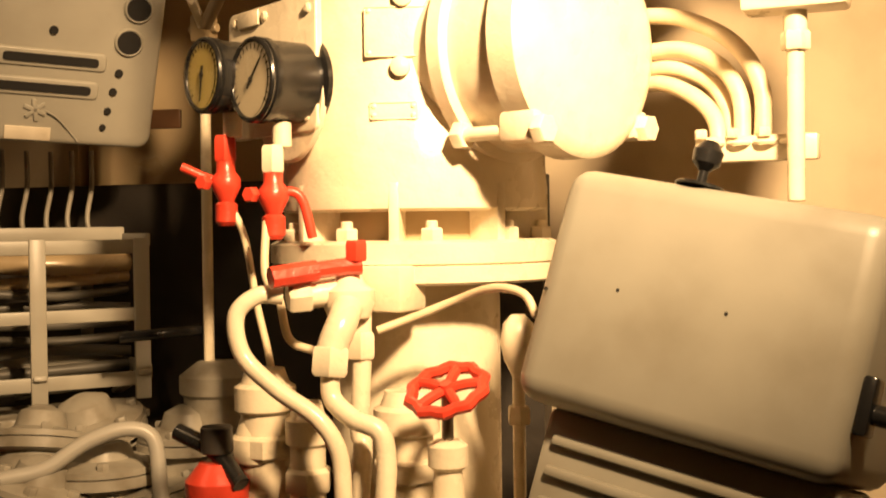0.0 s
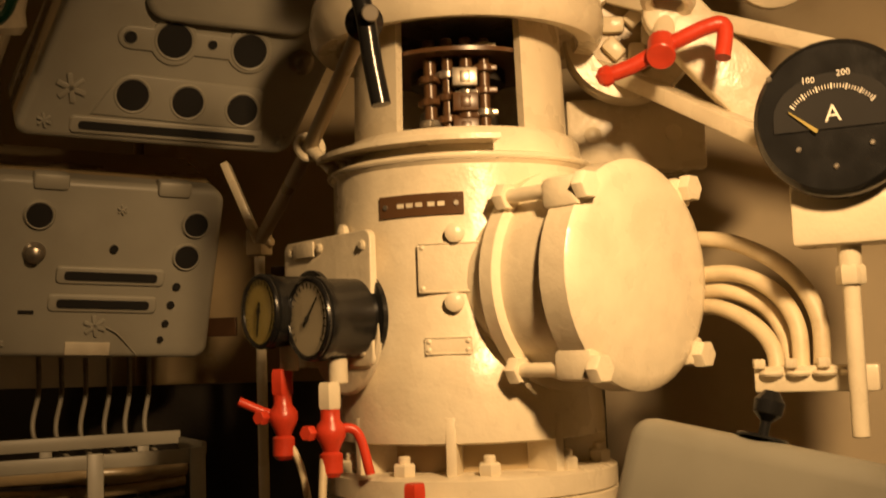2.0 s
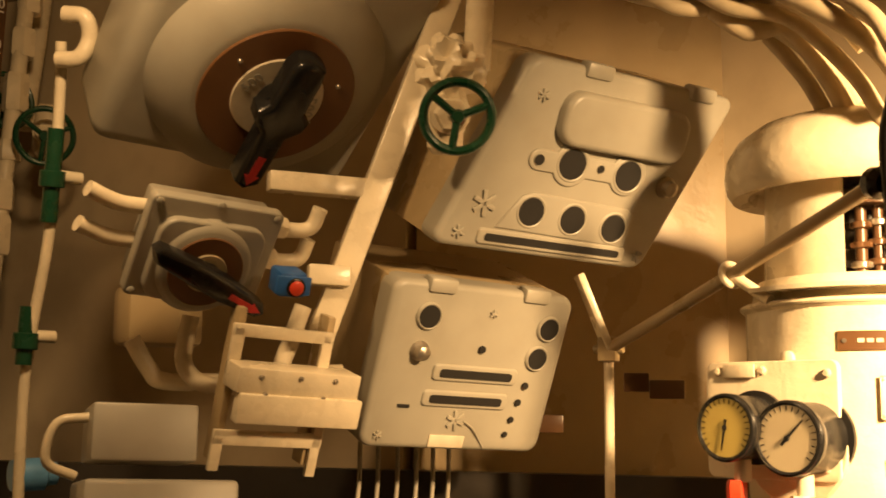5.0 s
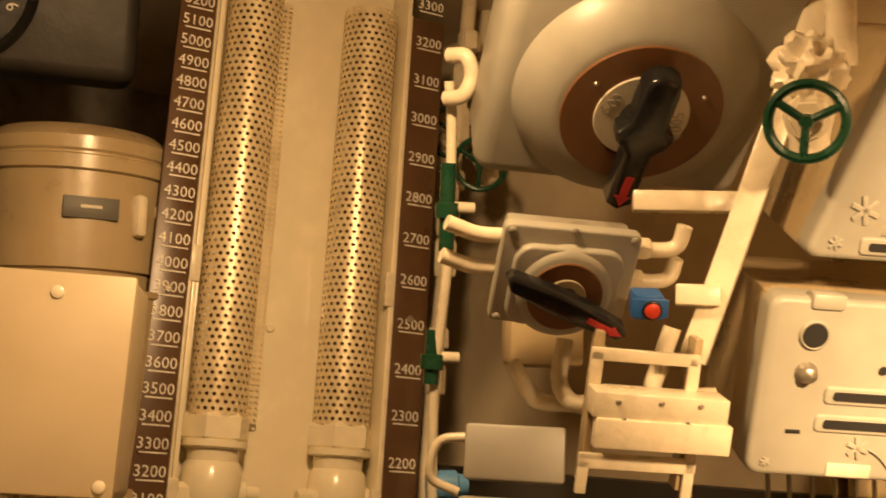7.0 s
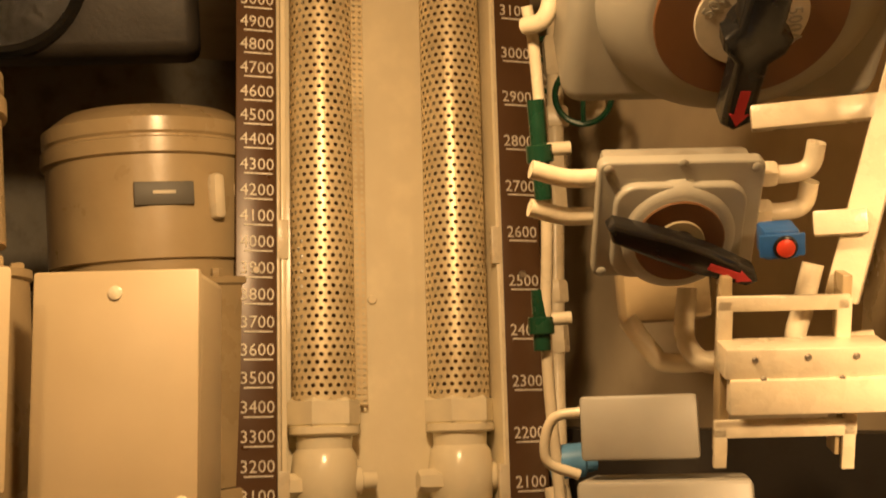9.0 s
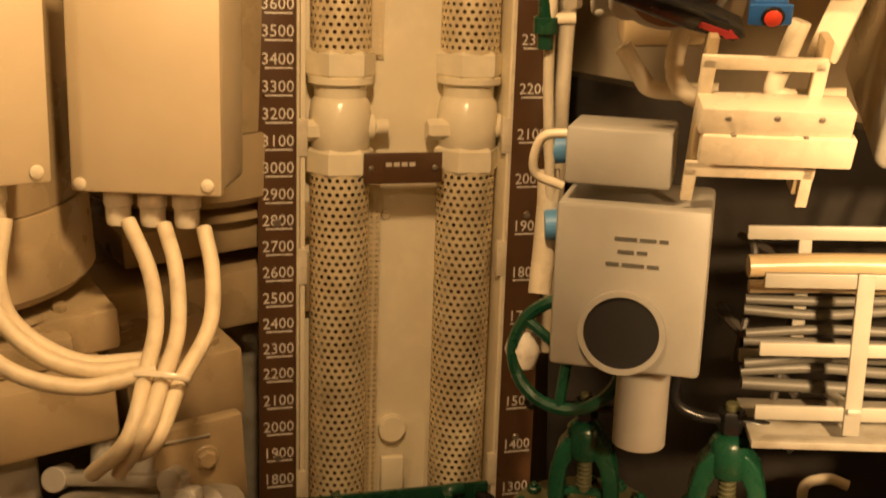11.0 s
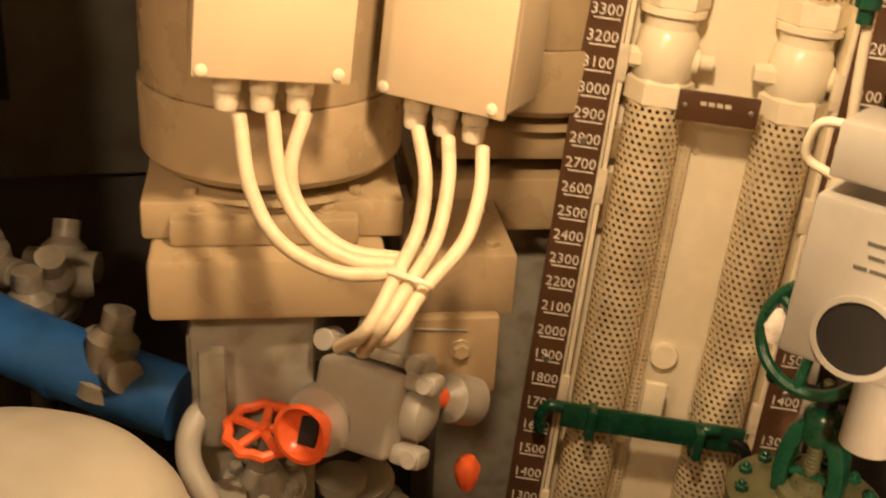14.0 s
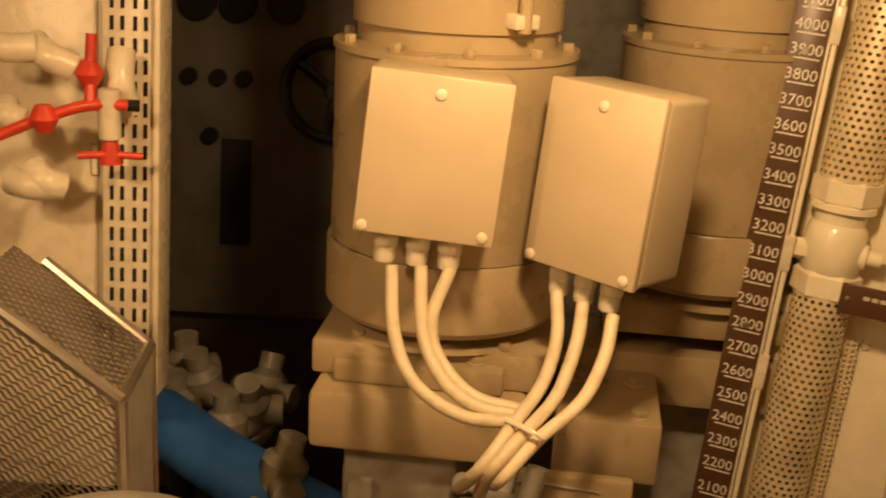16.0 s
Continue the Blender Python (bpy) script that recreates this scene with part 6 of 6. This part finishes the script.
solid("dark_frame_rod", pipe([(-0.318, 2.183, 1.935), (-0.283, 2.182, 1.92), (-0.263, 2.158, 1.833), (-0.249, 2.122, 1.745)], 0.007, 8), DARK, "dark steel frame rod beside the instrument box", "rod", "dark frame rods")
solid("dark_frame_rod", pipe([(-0.311, 2.188, 1.931), (-0.207, 2.201, 1.9), (-0.192, 2.181, 1.832), (-0.166, 2.127, 1.697)], 0.007, 8), DARK, "dark steel frame rod beside the instrument box", "rod", "dark frame rods")
solid("dark_frame_rod", pipe([(-0.31, 2.135, 1.822), (-0.224, 2.146, 1.769), (-0.145, 2.159, 1.717)], 0.010, 8), DARK, "dark steel frame rod beside the instrument box", "rod", "dark frame rods")

# ---- lumpy pump parts low down beside the column ----
for i in range(6):
    p = ((0.178, 2.153, 1.690), (0.276, 2.17, 1.655), (0.251, 2.072, 1.640), (0.156, 2.275, 1.69), (0.327, 2.289, 1.68), (0.319, 2.2, 1.61))[i]
    pc = thing("pump_casting", Matrix.Translation(p) @ Matrix.Rotation(0.9 * i + 0.4, 4, "Z") @ Matrix.Rotation(0.28 * (i % 3 - 1), 4, "X"), "grey painted pump casting with a bolted cover, dusty", "pump casting", "pump castings")
    r = 0.062 + 0.012 * (i % 2)
    part("body", lathe([(r * 0.7, -0.16), (r, -0.11), (r * 1.02, -0.04), (r * 0.86, -0.012), (r * 1.15, -0.008), (r * 1.15, 0.006)], 28), GREY_OLD, pc)
    part("cover", lathe([(r * 1.12, 0.008), (r * 1.12, 0.016), (r * 0.6, 0.024), (r * 0.5, 0.046), (r * 0.2, 0.056)], 28), GREY_OLD, pc)
    for k in range(6):
        part("bolt", hexagon(0.0085, 0.012, (r * 0.93 * math.cos(k * 1.047), r * 0.93 * math.sin(k * 1.047), 0.015)), GREY_OLD, pc)
    part("branch", join(pipe([(0, 0, -0.06), (0.05, 0.02, -0.06), (0.11, 0.05, -0.075)], 0.032, 16), shift(rod(0.046, 0.016, 20), along((0.085, 0.038, -0.068), (0.12, 0.055, -0.078)))), GREY_OLD, pc)
solid("loop_pipe", pipe([(0.244, 2.022, 1.673), (0.28, 2.063, 1.682), (0.311, 2.102, 1.711), (0.346, 2.138, 1.726), (0.375, 2.16, 1.713), (0.388, 2.158, 1.658), (0.402, 2.148, 1.587)], 0.0105, 12), GREY_LIGHT, "grey painted pipe looping over the pump", "pipe")
solid("stand_pipe", lathe([(0.05, -0.55), (0.05, 0.12), (0.056, 0.125), (0.056, 0.15), (0.03, 0.17)], 28), GREY_OLD, "grey vertical stand pipe behind the valves", "pipe").location = Vector((0.353, 2.331, 1.829)) + Vector((0, 0, -0.2))
rt = thing("red_tap", (0.609, 1.996, 1.71), "red valve body with a black lever", "valve")
part("body", lathe([(0.02, -0.1), (0.034, -0.05), (0.036, 0.0), (0.02, 0.02)], 20), RED, rt)
part("lever", pipe([(-0.055, 0.0, 0.05), (0.0, 0, 0.03), (0.04, -0.01, 0.0)], 0.010, 12), BLACK, rt)
part("cap", rod(0.018, 0.03, 16, at=(0.0, 0.0, 0.03)), DARK, rt)
# Added near-black sheet: the shade behind and below the rack, as colour.
solid("dark_bulkhead", shift(block(1.9, 0.05, 1.9, 0.0), Matrix.Translation((-0.2, 2.53, 1.12)) @ Matrix.Rotation(radians(8), 4, "Z")), DARK, "near-black sheet standing in for the shade behind the rack", "bulkhead", kind="structure")

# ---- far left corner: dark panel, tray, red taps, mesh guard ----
dp = thing("instrument_cabinet", facing((-1.786, 0.378, 1.947), (0.97, 0.1, 0.1)), "dark grey instrument cabinet, part of its darkness is shade put into the colour", "cabinet")
# Front and plinth colours are deepened to carry the corner's shadow.
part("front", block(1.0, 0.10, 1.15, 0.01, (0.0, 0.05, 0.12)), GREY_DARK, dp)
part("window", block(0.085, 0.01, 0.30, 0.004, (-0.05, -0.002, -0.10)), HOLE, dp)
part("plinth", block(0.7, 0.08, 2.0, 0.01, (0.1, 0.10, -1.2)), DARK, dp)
part("handwheel", shift(wheel(0.13, 0.016, 3), Matrix.Translation((0.22, -0.06, 0.2)) @ Matrix.Rotation(radians(90), 4, "X")), BLACK, dp)
for x, z in ((-0.18, 0.22), (-0.10, 0.22), (-0.03, 0.22), (-0.12, 0.06), (-0.16, 0.42), (-0.05, 0.42), (0.08, 0.42)):
    part("knob", rod(0.022 if z < 0.4 else 0.05, 0.03, 18, at=(x, -0.03, z), axis="y"), BLACK, dp)
for i in range(7):
    p = ((-1.166, 0.362, 1.47), (-1.208, 0.418, 1.517), (-1.087, 0.565, 1.528), (-1.009, 0.536, 1.505), (-0.827, 0.713, 1.508), (-1.245, 0.562, 1.502), (-1.298, 0.345, 1.516))[i]
    b = thing("small_valve", Matrix.Translation(p) @ Matrix.Rotation(0.9 * i, 4, "Z") @ Matrix.Rotation(0.25 * (i % 3), 4, "X"), "grey valve in shadow beside the machine base", "valve", "small grey valves")
    part("body", lathe([(0.04, -0.09), (0.06, -0.08), (0.06, -0.05), (0.045, -0.04), (0.05, 0.03), (0.03, 0.05), (0.03, 0.09)], 20), GREY_OLD, b)
    part("branch", rod(0.035, 0.16, 16, at=(-0.08, 0, -0.01), axis="x"), GREY_OLD, b)
    part("stand", rod(0.02, 1.25, 12, at=(0, 0, -1.3)), DARK, b)
tray = thing("cable_tray", facing((-0.779, 0.418, 2.203), (0.99, 0.1, 0.1)), "cream painted slotted cable tray standing upright", "cable tray")
part("web", block(0.10, 0.02, 1.1, 0.003, (0, 0.01, 0.05)), CREAM, tray)
part("flange", block(0.012, 0.09, 1.1, 0.003, (0.056, 0.03, 0.05)), CREAM, tray)
slot_mesh = None
for k in range(24):
    for x in (-0.032, -0.012, 0.012, 0.032):
        if slot_mesh is None:
            first = part("slot", block(0.007, 0.003, 0.026, 0), HOLE, tray)
            slot_mesh, o = first.data, first
        else:
            o = new("slot", slot_mesh)
            o.parent = tray
        o.location = (x, -0.001, -0.42 + 0.04 * k)
wc = thing("pipe_cabinet", facing((-0.785, 0.177, 2.127), (0.99, 0.1, 0.1)), "cream painted panel cabinet behind the red taps", "cabinet")
part("body", block(0.5, 0.12, 1.3, 0.01, (-0.05, 0.06, 0.0)), CREAM, wc)
part("front", block(0.44, 0.006, 1.2, 0.002, (-0.05, -0.002, 0.0)), CREAM, wc)
for z in (-0.42, 0.0, 0.42):
    part("hinge", rod(0.008, 0.06, 12, at=(0.165, -0.006, z)), CREAM, wc)
taps = thing("red_tap", (-0.636, 0.317, 2.263), "red cross tap on cream pipework", "valve")
part("long_arm", pipe([(-0.579, 0.223, 2.223), (-0.63, 0.304, 2.26), (-0.653, 0.389, 2.29), (-0.673, 0.462, 2.294)], 0.0105, 12), RED, taps, world=True)
part("upright", pipe([(-0.656, 0.398, 2.288), (-0.677, 0.391, 2.355), (-0.687, 0.392, 2.414)], 0.0105, 12), RED, taps, world=True)
for p in ((-0.629, 0.323, 2.267), (-0.675, 0.39, 2.345)):
    part("hub", shift(lathe([(0.014, -0.024), (0.027, 0.0), (0.014, 0.024)], 16), Matrix.Translation(p)), RED, taps, world=True)
part("grip", pipe([(-0.673, 0.46, 2.293), (-0.68, 0.48, 2.292)], 0.011, 12), BLACK, taps, world=True)
tw = thing("red_tap", (-0.671, 0.427, 2.2), "red cross-bar tap on a cream pipe", "valve")
part("bar", pipe([(-0.648, 0.375, 2.2), (-0.662, 0.43, 2.203), (-0.691, 0.478, 2.197)], 0.007, 10), RED, tw, world=True)
part("hub", lathe([(0.022, -0.015), (0.02, 0.0), (0.012, 0.03)], 16), RED, tw)
part("stem", rod(0.02, 0.09, 16, at=(0, 0, 0.03)), CREAM, tw)
for i in range(6):
    a = ((-0.663, 0.211, 2.384), (-0.698, 0.278, 2.39), (-0.748, 0.421, 2.378), (-0.666, 0.234, 2.274), (-0.642, 0.249, 2.145), (-0.655, 0.287, 2.166))[i]
    b = ((-0.669, 0.292, 2.384), (-0.693, 0.353, 2.35), (-0.734, 0.435, 2.267), (-0.656, 0.27, 2.253), (-0.66, 0.337, 2.137), (-0.66, 0.337, 2.137))[i]
    solid("pipe_elbow", pipe([a, (Vector(a) + Vector(b)) / 2 + Vector((0.02, 0, 0)), b], 0.026, 14), CREAM, "cream painted pipe elbow behind the red taps", "pipe", "pipe elbows")

mesh_a, mesh_b, mesh_c = Vector((-0.134, 0.436, 2.132)), Vector((-0.138, 0.654, 1.98)), Vector((-0.405, 0.421, 2.081))
gd = thing("mesh_guard", mesh_b, "grey steel expanded-mesh machine guard", "guard")
down = Vector((0, 0, -0.45))
side = Vector((-0.38, 0.604, 1.962))
for name, pts in (("top_rail", [mesh_a, (mesh_a + mesh_b) / 2, mesh_b]), ("corner_post", [mesh_b, mesh_b + down, Vector((mesh_b.x, mesh_b.y, 0.5))]), ("back_rail", [mesh_b, (mesh_b + side) / 2, side]), ("back_post", [side, side + down, Vector((side.x, side.y, 0.5))]), ("rear_rail", [mesh_c, (mesh_c + side) / 2, side])):
    part(name, pipe(pts, 0.010, 8, 2), STEEL, gd, world=True)


def lattice(o, u, v, nu, nv, r=0.0018):
    """Expanded metal: zigzag strands between two edges."""
    out = bmesh.new()
    for j in range(nv):
        line = []
        for i in range(nu + 1):
            w = (j + (0.5 if (i + j) % 2 else 0.0)) / nv
            line.append(o + u * (i / nu) + v * w)
        for a, b in zip(line, line[1:]):
            d = (b - a).normalized()
            n = d.cross(u.cross(v).normalized()) * r
            k = u.cross(v).normalized() * r
            vs = [out.verts.new(p + q) for p in (a, b) for q in (n + k, n - k, -n - k, -n + k)]
            for q in range(4):
                out.faces.new((vs[q], vs[(q + 1) % 4], vs[4 + (q + 1) % 4], vs[4 + q]))
    return out


part("front_mesh", lattice(mesh_b, mesh_a - mesh_b, down, 27, 42, 0.0014), STEEL, gd, "expanded steel mesh", world=True)
part("top_mesh", lattice(mesh_b, mesh_a - mesh_b, side - mesh_b, 27, 24, 0.0014), STEEL, gd, "expanded steel mesh", world=True)
part("side_panel", shift(block(1, 1, 1, 0), Matrix.Translation((mesh_b + side + down) / 2) @ frame_at((0, 0, 0), side - mesh_b, (0, 0, 1)) @ Matrix.Diagonal(((side - mesh_b).length * 0.97, 0.004, 0.44, 1))), GREY_OLD, gd, world=True)

part("upper_arm", shift(block(0.035, 0.012, 0.13, 0.002, (0, 0, 0.065)), along(low, low + Vector((-0.035, -0.02, 0.1)))), CREAM, lr, world=True)
for i in range(3):
    c = ((0.381, 2.333, 2.231), (0.427, 2.346, 2.22), (0.203, 2.389, 2.163))[i]
    solid("wall_plate", shift(block(0.04 + 0.015 * i, 0.008, 0.03, 0.002), facing(c, (0.3, -0.95, 0))), BROWN, "small dark plate on the hull beside the column", "plate", "small wall plates")

dl = thing("dial_housing", facing((-1.30, 1.30, 3.03), (0.92, -0.35, -0.18)), "grey instrument housing with a black round dial, its shade put into a near-black body", "instrument")
# The grey body is coloured near black to hold the shade it hangs in.
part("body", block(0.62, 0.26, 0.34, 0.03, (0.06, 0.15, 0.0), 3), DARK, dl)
part("bezel", shift(lathe([(0.165, 0.03), (0.17, 0.0), (0.16, -0.012), (0.148, -0.008)], 48, False), R90), BLACK, dl)
face = part("dial", shift(rod(0.155, 0.006, 48, 0), Matrix.Translation((0, -0.004, 0)) @ R90), BLACK, dl, "black dial face")
letters("Gr 6", 0.034, Matrix.Translation((0.105, -0.0052, -0.02)) @ Matrix.Rotation(radians(62), 4, "Y"), WHITE, face)
# Raised red spot in place of a red glint on the dial.
part("red_lens", shift(lathe([(0.016, 0), (0.014, 0.006), (0.005, 0.010)], 18), Matrix.Translation((0.0, -0.004, -0.025)) @ Matrix.Rotation(radians(90), 4, "X")), POINTER, dl, "small red glint, put in as a raised spot")
